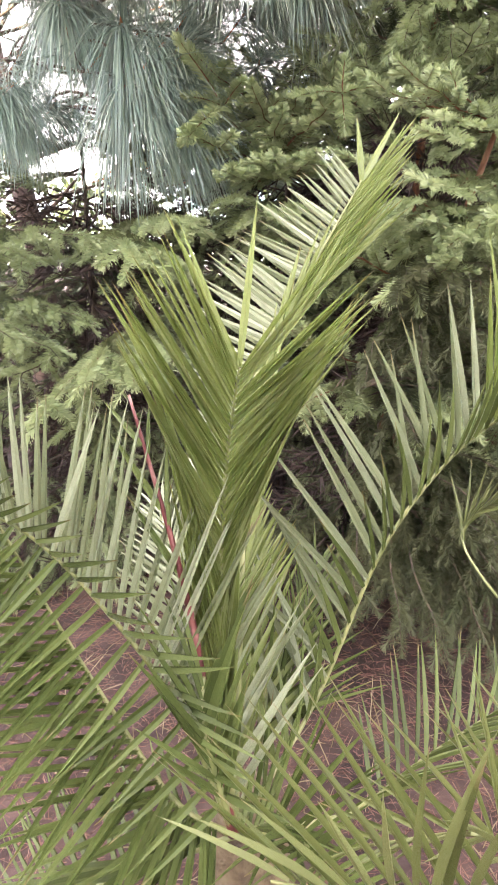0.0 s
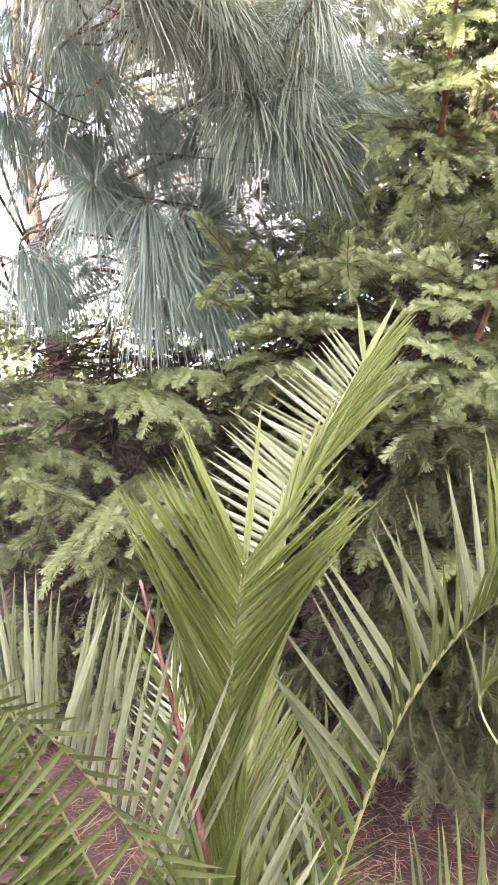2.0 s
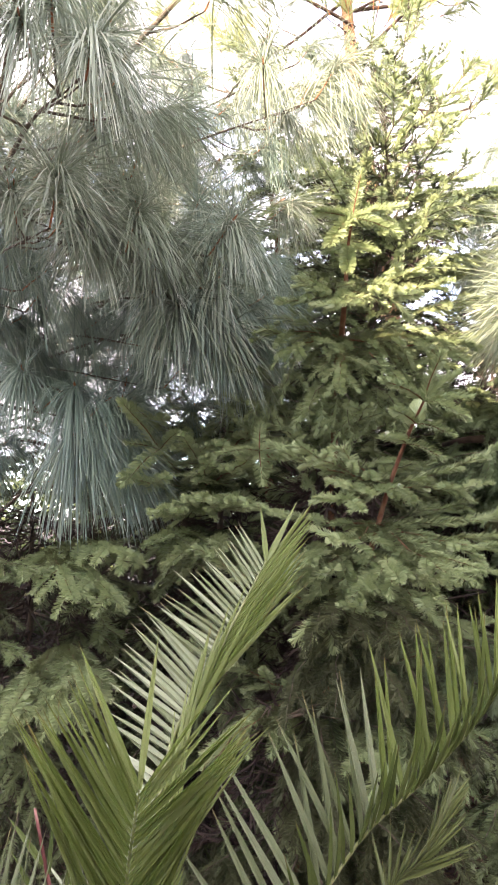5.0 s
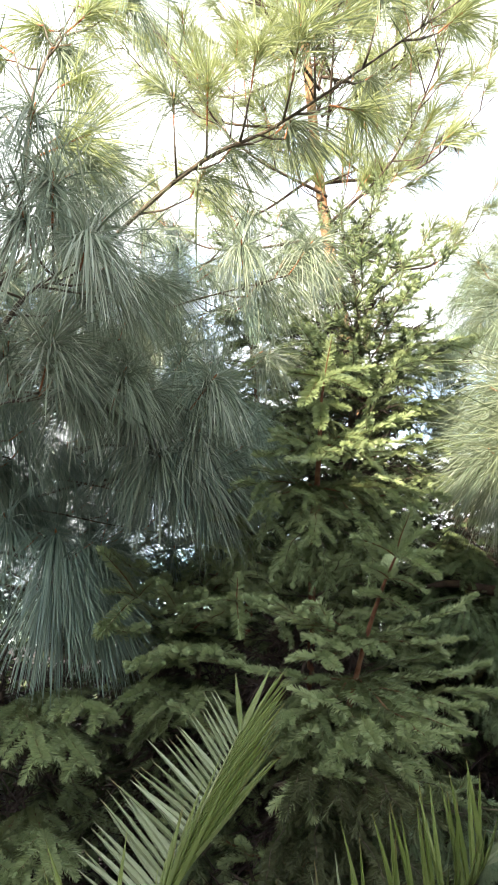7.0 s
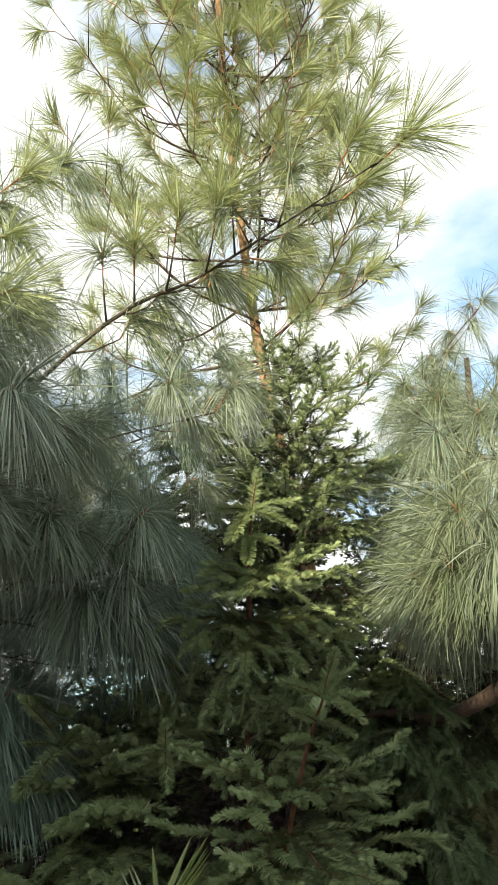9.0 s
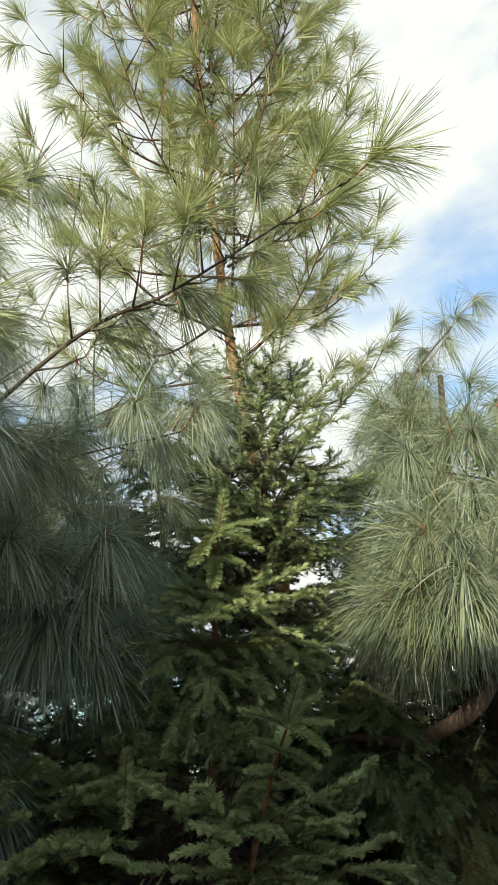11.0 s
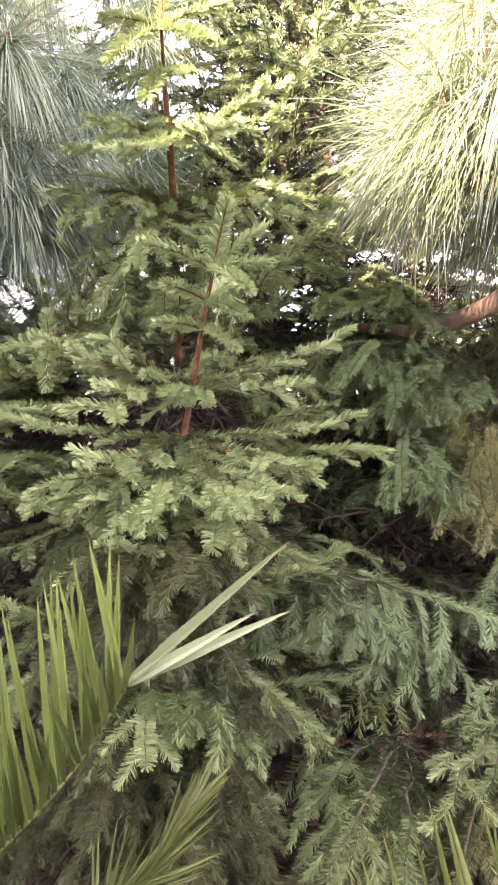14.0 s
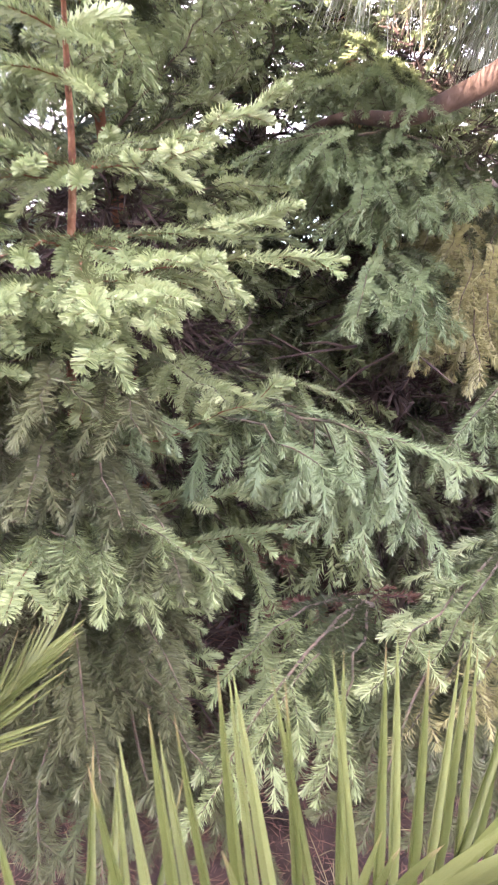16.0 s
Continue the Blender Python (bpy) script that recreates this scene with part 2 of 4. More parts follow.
def spun(axis, rng):
    """A random unit vector square to the axis."""
    a = axis.orthogonal().normalized()
    w = rng.uniform(0, 2 * math.pi)
    return a * math.cos(w) + axis.cross(a) * math.sin(w)


DOWN = Vector((0, 0, -1))
UP = Vector((0, 0, 1))

# ---- spruce branches ----
def needles_along(geo, pts, rng, per_m, length, width, fresh=2.0, under=2.25):
    """Clothes a shoot in pointed needles all round but for its underside, closing over its tip; past the share fresh they are this year's."""
    old, n = geo.slot, len(pts) - 1
    run_all = sum((b - a).length for a, b in zip(pts, pts[1:]))
    gone = 0.0
    for j, (a, b) in enumerate(zip(pts, pts[1:])):
        ax = b - a
        run = ax.length
        if run < 1e-5:
            continue
        geo.slot = 1 if (j + 0.5) / n > fresh else old
        ax = ax / run
        side = ax.cross(UP)
        side = side.normalized() if side.length > 0.1 else ax.orthogonal().normalized()
        top = side.cross(ax)
        count = int(run * per_m + rng.random())
        for k in range(count):
            u = (k + rng.random()) / count
            rest = run_all - gone - run * u
            pick = rng.random()
            if pick < 0.6:
                w = 1.5 * (1 if k % 2 else -1) + rng.gauss(0, 0.28)
            elif pick < 0.9:
                w = rng.uniform(-1.3, 1.3)
            else:
                w = rng.choice((-1, 1)) * rng.uniform(1.6, under)
            r = top * math.cos(w) + side * math.sin(w)
            near_tip = max(0.0, 1.0 - rest / 0.03)
            lean = (1.06 if pick < 0.6 else 0.8) - 0.3 * near_tip + rng.gauss(0, 0.07)
            d = ax * math.cos(lean) + r * math.sin(lean)
            geo.needle(a + ax * run * u, d, (d.cross(r) + spun(d, rng) * 0.25).normalized(), length * rng.uniform(0.9, 1.06) * (1 - 0.2 * near_tip), width * rng.uniform(0.85, 1.2))
        gone += run
    tip, ax = pts[-1], (pts[-1] - pts[-2]).normalized()
    geo.slot = 1 if fresh < 1 else old
    for _ in range(max(5, int(per_m * 0.016))):
        d = (ax + spun(ax, rng) * rng.uniform(0.05, 0.9)).normalized()
        geo.needle(tip - ax * 0.004, d, spun(d, rng), length * rng.uniform(0.55, 0.8), width)
    geo.slot = old


def twig(wood, green, rng, p, d, length, per_m, hang, depth, nl, nw, thick, spacing=0.1):
    """A side shoot with its own shorter side shoots, which stand in one flat spray."""
    n = max(3, min(6, int(length / 0.035)))
    pts = [p]
    for k in range(n):
        d = (d + DOWN * hang * 0.9 / n + Vector((rng.gauss(0, 0.015), rng.gauss(0, 0.015), rng.gauss(0, 0.015)))).normalized()
        pts.append(pts[-1] + d * length / n)
    wood.tube([pts[0], pts[n // 2], pts[n]], [thick, thick * 0.75, thick * 0.4], 3)
    needles_along(green, pts, rng, per_m, nl, nw, 0.5 if length > 0.12 else -1.0)
    if depth > 0 and length > 0.13:
        back, flip = rng.uniform(0.055, 0.075), rng.choice((1, -1))
        while back < length * 0.8:
            s = 1 - back / length
            i = min(int(s * n), n - 1)
            q = pts[i].lerp(pts[i + 1], s * n - i)
            ax = (pts[i + 1] - pts[i]).normalized()
            side = ax.cross(UP)
            side = side.normalized() if side.length > 0.15 else ax.orthogonal().normalized()
            dd = (ax * rng.uniform(0.75, 0.95) + side * flip * 0.7 + DOWN * hang * 0.2 + UP * rng.uniform(-0.12, 0.12)).normalized()
            twig(wood, green, rng, q, dd, min(0.12, 0.06 + 0.35 * back) * rng.uniform(0.8, 1.15), per_m, hang, depth - 1, nl, nw, thick * 0.65, spacing)
            flip = -flip
            back += spacing * rng.uniform(0.45, 0.75)


def spruce_branch(seed, length, bow, hang, per_m, green_mat, wood_mat, nl=0.027, nw=0.0032, bare=0.16, spacing=0.1, widest=0.2):
    """A bough from the origin along +x: its bark and its needles, as two meshes."""
    rng = random.Random(seed)
    wood, green = Geo(), Geo()
    n = 10
    pts = [Vector((length * k / n, rng.gauss(0, 0.007) * (0 < k < n), bow * length * 4 * (k / n) * (1 - k / n) + rng.gauss(0, 0.004) * (0 < k < n))) for k in range(n + 1)]
    thick = 0.002 + 0.006 * length
    wood.tube(pts, [thick * (1 - 0.8 * k / n) for k in range(n + 1)], 6)
    first = int(n * bare)
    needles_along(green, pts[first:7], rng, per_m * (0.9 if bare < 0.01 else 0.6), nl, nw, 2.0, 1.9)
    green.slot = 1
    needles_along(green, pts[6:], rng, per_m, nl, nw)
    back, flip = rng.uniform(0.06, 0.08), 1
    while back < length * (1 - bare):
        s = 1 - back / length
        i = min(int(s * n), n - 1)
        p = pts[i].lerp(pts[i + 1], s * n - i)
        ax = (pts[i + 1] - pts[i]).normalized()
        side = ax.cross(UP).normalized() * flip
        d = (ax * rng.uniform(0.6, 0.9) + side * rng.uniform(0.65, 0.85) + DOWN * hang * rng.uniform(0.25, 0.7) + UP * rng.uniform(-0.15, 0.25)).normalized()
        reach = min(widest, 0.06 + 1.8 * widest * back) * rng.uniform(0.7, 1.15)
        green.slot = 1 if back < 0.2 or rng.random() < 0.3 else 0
        twig(wood, green, rng, p, d, reach, per_m, hang, 1, nl, nw, 0.002, spacing)
        flip = -flip
        back += spacing * rng.uniform(0.4, 0.8)
    return wood.mesh("branch", wood_mat), green.mesh("needles", green_mat)


def young_shoot(seed, length, per_m, green_mat):
    """A single unbranched shoot, thickly clothed."""
    rng = random.Random(seed)
    wood, green = Geo(), Geo()
    pts = [Vector((length * k / 5, 0, 0.04 * length * math.sin(k * 0.9))) for k in range(6)]
    wood.tube(pts, [0.003 * (1 - 0.12 * k) for k in range(6)], 5)
    needles_along(green, pts, rng, per_m, 0.028, 0.0031, 2.0, 2.6)
    return wood.mesh("branch", TWIG_RED), green.mesh("needles", green_mat)


def bough_set(tag, mat, wood, per_m, nl=0.027, nw=0.0032, spacing=0.1, bare=0.16, wide=1.0):
    """Boughs by kind: a list of (length, bark, needles)."""
    base = sum(ord(c) for c in tag) * 100
    kinds = {}
    for kind, bow, hang, widest, lengths in (("rise", -0.04, 0.15, 0.1, (0.2, 0.32, 0.45)), ("spread", 0.05, 0.45, 0.15, (0.3, 0.5, 0.75)), ("droop", 0.12, 0.9, 0.2, (0.4, 0.65, 0.95)), ("fringe", 0.06, 2.0, 0.22, (0.4, 0.65, 0.95))):
        kinds[kind] = [(length, *spruce_branch(base + 7 * i + len(kind), length, bow, hang, per_m, mat, wood, nl, nw, bare, spacing, widest * wide)) for i, length in enumerate(lengths + lengths)]
    return kinds


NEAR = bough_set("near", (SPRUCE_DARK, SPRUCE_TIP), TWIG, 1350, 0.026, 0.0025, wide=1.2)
YOUNG = bough_set("young", (SPRUCE, SPRUCE_YOUNG), TWIG_RED, 1650, 0.027, 0.003, 0.1, 0.0)
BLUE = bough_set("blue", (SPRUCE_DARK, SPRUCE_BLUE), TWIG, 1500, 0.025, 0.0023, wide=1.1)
OLD_SHADED = bough_set("old", (SPRUCE_DARK, SPRUCE_OLD_SHADED), TWIG, 1450, 0.024, 0.0022, wide=1.2)
OLIVE = bough_set("olive", (SPRUCE_OLD_SHADED, SPRUCE_OLIVE), TWIG, 1050, 0.026, 0.0028, wide=1.2)
# rear boughs: the shade and sun on them are put into these colours
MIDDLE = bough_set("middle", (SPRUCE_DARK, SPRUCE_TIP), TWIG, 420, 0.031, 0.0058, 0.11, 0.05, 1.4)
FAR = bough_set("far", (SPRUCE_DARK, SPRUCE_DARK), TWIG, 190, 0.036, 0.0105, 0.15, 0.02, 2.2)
DRY = [(length, *spruce_branch(700 + i, length, 0.03, 0.2, 500, (LITTER, LITTER), TWIG)) for i, length in enumerate((0.35, 0.5))]
SHOOTS = [(length, *young_shoot(900 + i, length, 2300, SPRUCE_YOUNG)) for i, length in enumerate((0.09, 0.12, 0.15))]
frng = random.Random(5)


def bough(tree, base, tip, variants, roll=0.0):
    """One bough of the tree, from base to tip."""
    base, tip = Vector(base), Vector(tip)
    x = tip - base
    length = x.length
    x.normalize()
    best = sorted(variants, key=lambda v: abs(v[0] - length))[:2]
    size, bark, green = best[frng.randrange(2)] if len(best) > 1 and abs(best[1][0] - length) < 0.12 else best[0]
    y = UP.cross(x)
    y = y.normalized() if y.length > 0.05 else Vector((0, 1, 0))
    z = x.cross(y)
    turn = Matrix((x, y, z)).transposed().to_4x4()
    ob = part("branch", bark, tree)
    k = length / size
    ob.matrix_basis = Matrix.Translation(base - tree.location) @ turn @ Matrix.Rotation(roll, 4, "X") @ Matrix.Diagonal((k, 0.5 + 0.5 * k, 0.5 + 0.5 * k, 1))
    part("needles", green, ob)
    return ob


def spruce(label, line, radius, variants, seed, low, high, reach, gap=0.13, per_whorl=5, sector=(0, 360), bark=TWIG, top_lean=0.5, inner=220, lower=None, below=0.0, group=""):
    """A spruce on the trunk line, with whorls of boughs between two heights; reach gives their length at a share of the height."""
    rng = random.Random(seed)
    tree = thing("spruce_tree", label, "tree", group, at=line[0])
    pts = bezier(line, 24)
    geo = Geo()
    geo.tube([p - tree.location for p in pts], [radius * (1 - 0.88 * i / 24) + 0.002 for i in range(25)], 9)
    part("trunk", geo.mesh("trunk", bark, True), tree)
    # dead brown twigs, packed densely so that they also block light inside the crown
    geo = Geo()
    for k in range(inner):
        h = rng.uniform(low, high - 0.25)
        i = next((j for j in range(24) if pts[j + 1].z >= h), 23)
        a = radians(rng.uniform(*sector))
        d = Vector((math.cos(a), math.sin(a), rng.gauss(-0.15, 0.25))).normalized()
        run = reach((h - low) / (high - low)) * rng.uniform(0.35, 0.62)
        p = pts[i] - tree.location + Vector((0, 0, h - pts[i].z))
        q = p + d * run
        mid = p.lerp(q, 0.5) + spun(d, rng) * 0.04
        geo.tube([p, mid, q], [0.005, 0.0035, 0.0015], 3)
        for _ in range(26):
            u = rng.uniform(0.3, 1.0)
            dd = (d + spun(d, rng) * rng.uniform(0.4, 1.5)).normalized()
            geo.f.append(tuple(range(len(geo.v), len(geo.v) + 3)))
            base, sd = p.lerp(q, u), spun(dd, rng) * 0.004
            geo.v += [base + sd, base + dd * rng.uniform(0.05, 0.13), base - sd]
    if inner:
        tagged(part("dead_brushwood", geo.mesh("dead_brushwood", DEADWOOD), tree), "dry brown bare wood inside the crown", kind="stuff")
    z, turn = low, rng.random() * 360
    while z < high:
        share = (z - low) / (high - low)
        i = next((k for k in range(24) if pts[k + 1].z >= z), 23)
        p = pts[i].lerp(pts[i + 1], min(1, max(0, (z - pts[i].z) / max(1e-4, pts[i + 1].z - pts[i].z))))
        for k in range(per_whorl):
            az = turn + 360 * (k + rng.uniform(-0.25, 0.25)) / per_whorl
            if (az - sector[0]) % 360 > (sector[1] - sector[0]):
                continue
            a = radians(az)
            pitch = radians(-28 + share * 62 + rng.gauss(0, 9)) if top_lean else radians(rng.gauss(-10, 8))
            length = reach(share) * rng.uniform(0.75, 1.15)
            d = Vector((math.cos(a) * math.cos(pitch), math.sin(a) * math.cos(pitch), math.sin(pitch)))
            kind = "rise" if share > 0.7 else "spread" if share > 0.35 else "droop"
            q = p + Vector((0, 0, rng.gauss(0, gap * 0.4)))
            tip = q + d * length
            if tip.z < 0.08:
                tip.z = 0.08
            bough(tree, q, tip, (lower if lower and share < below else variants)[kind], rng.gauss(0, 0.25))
        turn += 137
        z += gap * rng.uniform(0.8, 1.2)
    return tree

# ---- pine tufts ----
def tuft(seed, count, length, width, twig_len, rise, pull, spread, mat, steps=5, per=2):
    """A shoot from the origin along +x (raised by rise), with long needles that fan out, arch over and fall; an orange bud at its end."""
    rng = random.Random(seed)
    geo = Geo()
    ax = Vector((math.cos(rise), 0, math.sin(rise)))
    geo.slot = 1
    geo.tube([Vector((0, 0, 0)), ax * twig_len * 0.6, ax * twig_len, ax * (twig_len + 0.02)], [0.003, 0.0035, 0.005, 0.001], 5)
    geo.slots += [1] * len(geo.f)
    geo.slot = 0
    for _ in range(count // per):
        p = ax * twig_len * (0.25 + 0.75 * rng.random() ** 0.6)
        lean = rng.uniform(*spread)
        d = (ax * math.cos(lean) + spun(ax, rng) * math.sin(lean)).normalized()
        reach, weight = length * rng.uniform(0.65, 1.1), rng.uniform(0.45, 1.5)
        for _ in range(per):
            dd = (d + Vector((rng.gauss(0, 0.06), rng.gauss(0, 0.06), rng.gauss(0, 0.06)))).normalized()
            first = len(geo.f)
            geo.strand(p, dd, spun(dd, rng), reach * rng.uniform(0.9, 1.05), width, steps, DOWN * pull * weight * rng.uniform(0.85, 1.15))
            geo.slots += [0] * (len(geo.f) - first)
    return geo.mesh("needle_tuft", (mat, BUD))


HANGING = [tuft(10 + i, 190, 0.34, 0.0034, 0.09 + 0.03 * (i % 3), 0.6, 0.5 + 0.08 * (i % 2), (0.2, 1.15), PINE) for i in range(5)]
HANGING_WARM = [tuft(30 + i, 140, 0.33, 0.0032, 0.1 + 0.03 * (i % 3), 0.95, 0.36 + 0.1 * (i % 2), (0.15, 1.45), PINE_WARM) for i in range(5)]
HANGING_MID = [tuft(130 + i, 190, 0.34, 0.0034, 0.09 + 0.03 * (i % 3), 0.8, 0.44 + 0.1 * (i % 2), (0.2, 1.25), PINE_MID) for i in range(4)]
ARCHED = [tuft(50 + i, 200, 0.25, 0.0021, 0.13, 0.6, 0.15 + 0.05 * (i % 2), (0.25, 1.05), PINE_SUN) for i in range(4)]
FAR_TUFT = [tuft(70 + i, 120, 0.26, 0.0036, 0.22, 0.8, 0.12 + 0.06 * (i % 3), (0.2, 0.95), PINE_SUN, 3) for i in range(5)]
FAR_DARK = [tuft(90 + i, 130, 0.27, 0.0034, 0.16, 0.4, 0.2 + 0.05 * (i % 3), (0.25, 1.1), PINE, 3) for i in range(4)]
prng = random.Random(11)


def put_tuft(limb, at, turn, variants, size=1.0, tip=0.0):
    ob = part("needle_tuft", variants[prng.randrange(len(variants))], limb)
    ob.matrix_basis = Matrix.Translation(Vector(at)) @ Matrix.Rotation(turn, 4, "Z") @ Matrix.Rotation(-tip, 4, "Y") @ Matrix.Scale(size, 4)
    return ob


def pine_limb(tree, line, radius, count, twig_len, variants, size=1.0, start=0.25, mat=BARK, rise=0.3, fan=1.0):
    """A limb along the line, with side twigs that each end in a tuft."""
    pts = bezier(line, 16)
    geo = Geo()
    geo.tube([p - tree.location for p in pts], [radius * (1 - 0.8 * i / 16) for i in range(17)], 7)
    tufts = []
    for k in range(count):
        s = start + (1 - start) * (k + prng.random() * 0.8) / count if k < count - 1 else 1.0
        i = min(int(s * 16), 15)
        p = pts[i].lerp(pts[i + 1], s * 16 - i) - tree.location
        ax = (pts[i + 1] - pts[i]).normalized()
        side = ax.cross(UP)
        side = side.normalized() if side.length > 0.1 else Vector((1, 0, 0))
        d = ax if s == 1.0 else (ax * prng.uniform(0.3, 0.9) + side * (1 if k % 2 else -1) * prng.uniform(0.2, 1.0) * fan + UP * prng.uniform(-0.2, 0.7) * rise * 2).normalized()
        reach = twig_len * prng.uniform(0.5, 1.2) * (0.3 if s == 1.0 else 1)
        q = p + d * reach
        mid = p.lerp(q, 0.5) + DOWN * reach * 0.08
        geo.tube([p, mid, q], [radius * 0.28 + 0.002, radius * 0.2 + 0.0018, 0.0025], 5)
        tufts.append((q, d))
    limb = part("limb", geo.mesh("limb", mat, True), tree)
    for q, d in tufts:
        put_tuft(limb, q, math.atan2(d.y, d.x), variants, size * prng.uniform(0.82, 1.15), prng.gauss(0, 0.15))
    return limb


def pine(label, line, radius, bark):
    tree = thing("pine_tree", label, "tree", at=line[0])
    pts = bezier(line, 24)
    geo = Geo()
    geo.tube([p - tree.location for p in pts], [radius * (1 - 0.75 * i / 24) + 0.004 for i in range(25)], 12)
    part("trunk", geo.mesh("trunk", bark, True), tree)
    return tree

# ---- palm ----
def leaflet_mesh(seed, bend, fold, mat):
    """A folded, pointed leaflet of unit length and unit width along +x."""
    rng = random.Random(seed)
    geo = Geo()
    n = 7
    for k in range(n + 1):
        s = k / n
        w = 0.5 * (0.55 + 0.45 * min(1, s * 4)) * (1 - s ** 2.2) + 0.012
        z = -bend * s * s
        y = 0.01 * rng.gauss(0, 1)
        geo.v += [Vector((s, y + w, z + 0.0)), Vector((s, y, z)), Vector((s, y - w, z))]
    for k in range(n):
        a = 3 * k
        geo.f += [(a, a + 1, a + 4, a + 3), (a + 1, a + 2, a + 5, a + 4)]
    me = geo.mesh("leaflet", mat)
    return me, fold


def leaflet_set(mat, seed):
    out = []
    for i, bend in enumerate((0.0, 0.05, 0.12, 0.2)):
        me, _ = leaflet_mesh(seed + i, bend, 0, mat)
        for v in me.vertices:
            v.co.z += 0.06 * min(1, abs(v.co.y) * 2) * (1 if abs(v.co.y) > 0.05 else 0)
        out.append(me)
    return out


LEAF = {"green": leaflet_set(PALM, 1), "pale": leaflet_set(PALM_PALE, 20), "fresh": leaflet_set(PALM_FRESH, 40), "olive": leaflet_set(PALM_OLIVE, 60)}


def frond(palm, line, face, pairs, longest, width=0.016, start=0.3, vee=35, angles=(62, 28), leaf="green", bends=(0, 2), seed=0, radius=0.0065, sides=(1, -1), mat=RACHIS, profile=0.6, end=1.0, skew=(1.0, 1.0), label="", sized=(1.0, 1.0), ends=(), jitter=1.0, fold=None):
    """A feather frond on the line; face is the way its upper side looks."""
    rng = random.Random(seed)
    pts = bezier(line, 30)
    geo = Geo()
    geo.tube([p - palm.location for p in pts], [radius * (1 - 0.78 * i / 30) for i in range(31)], 7)
    stalk = part("frond", geo.mesh("frond", mat, True), palm, label)
    face = Vector(face).normalized()
    for k in range(pairs):
        for side in sides:
            u = start + (end - start) * (k + 0.25 * rng.random() + (0.3 if side < 0 else 0)) / pairs
            u = min(u, 0.999)
            i = min(int(u * 30), 29)
            p = pts[i].lerp(pts[i + 1], u * 30 - i)
            t = (pts[i + 1] - pts[i]).normalized()
            s = t.cross(face).normalized() * side
            nrm = (face - t * face.dot(t)).normalized()
            share = (u - start) / (end - start)
            u2 = min(max(share, 0), 0.999) * (len(angles) - 1)
            lean = angles[int(u2)] + (angles[int(u2) + 1] - angles[int(u2)]) * (u2 % 1)
            a = radians(lean * skew[0 if side > 0 else 1] + rng.gauss(0, 3.5) * jitter)
            v = radians(vee + rng.gauss(0, 5) * jitter)
            if fold and side == fold[0] and (len(fold) < 3 or k % 2):  # this row folds over to the other side
                s, v = -s, radians(fold[1] + rng.gauss(0, 6))
            out = s * math.cos(v) + nrm * math.sin(v)
            x = (t * math.cos(a) + out * math.sin(a)).normalized()
            z = (nrm * math.cos(v) - s * math.sin(v) + t * 0.25)
            z = (z - x * z.dot(x)).normalized()
            y = z.cross(x)
            size = longest * (profile + (1 - profile) * math.sin(math.pi * min(1, share * 1.25 + 0.15))) * (1 - 0.35 * max(0, share - 0.6) / 0.4) * rng.uniform(0.9, 1.08) * sized[0 if side > 0 else 1]
            w = width * rng.uniform(0.85, 1.15) * (1 - 0.35 * share)
            ob = part("leaflet", LEAF[leaf if isinstance(leaf, str) else leaf[0 if side > 0 else -1 if share > 0.55 else 1]][rng.randint(*bends)], stalk)
            turn = Matrix((x, y, z)).transposed().to_4x4()
            ob.matrix_basis = Matrix.Translation(p - palm.location + out * radius * 0.4) @ turn @ Matrix.Diagonal((size, w, size * 0.6, 1))
    for tip in ends:  # the last leaflets, beyond the rachis
        x = Vector(tip) - pts[-1]
        size = x.length
        x.normalize()
        z = (face - x * face.dot(x)).normalized()
        ob = part("leaflet", LEAF[leaf if isinstance(leaf, str) else leaf[1]][0], stalk)
        ob.matrix_basis = Matrix.Translation(pts[-1] - palm.location) @ Matrix((x, z.cross(x), z)).transposed().to_4x4() @ Matrix.Diagonal((size, width * 0.95, size * 0.5, 1))
    return stalk

# ---- ground and surroundings ----
def height(x, y):
    return 0.05 * noise.noise((x * 0.7, y * 0.7, 0)) + 0.015 * noise.noise((x * 4, y * 4, 3))


geo = Geo()
steps = [-400, -120, -40, -15] + [-6 + 0.2 * i for i in range(71)] + [15, 40, 120, 400]
rows_y = [-400, -120, -40, -15, -6] + [-2 + 0.2 * i for i in range(61)] + [15, 40, 120, 400]
for gy in rows_y:
    for gx in steps:
        geo.v.append(Vector((gx, gy, height(gx, gy))))
for j in range(len(rows_y) - 1):
    for i in range(len(steps) - 1):
        a = j * len(steps) + i
        geo.f.append((a, a + 1, a + 1 + len(steps), a + len(steps)))
ground = new("ground", geo.mesh("ground", EARTH, True))
tagged(ground, "bare red-brown earth strewn with dry needles", "ground", kind="structure")

rng = random.Random(3)
geo = Geo()
for _ in range(60000):
    x, y = rng.uniform(-2.2, 2.8), rng.uniform(0.4, 4.2)
    w = rng.uniform(0, 2 * math.pi)
    d = Vector((math.cos(w), math.sin(w), rng.uniform(-0.05, 0.25))).normalized()
    geo.blade(Vector((x, y, height(x, y) + 0.006 + 0.01 * rng.random())), d, spun(d, rng), rng.uniform(0.03, 0.09), 0.002)
tagged(new("needle_litter", geo.mesh("needle_litter", LITTER)), "fallen reddish dry needles lying on the earth", "litter", kind="stuff")
geo = Geo()
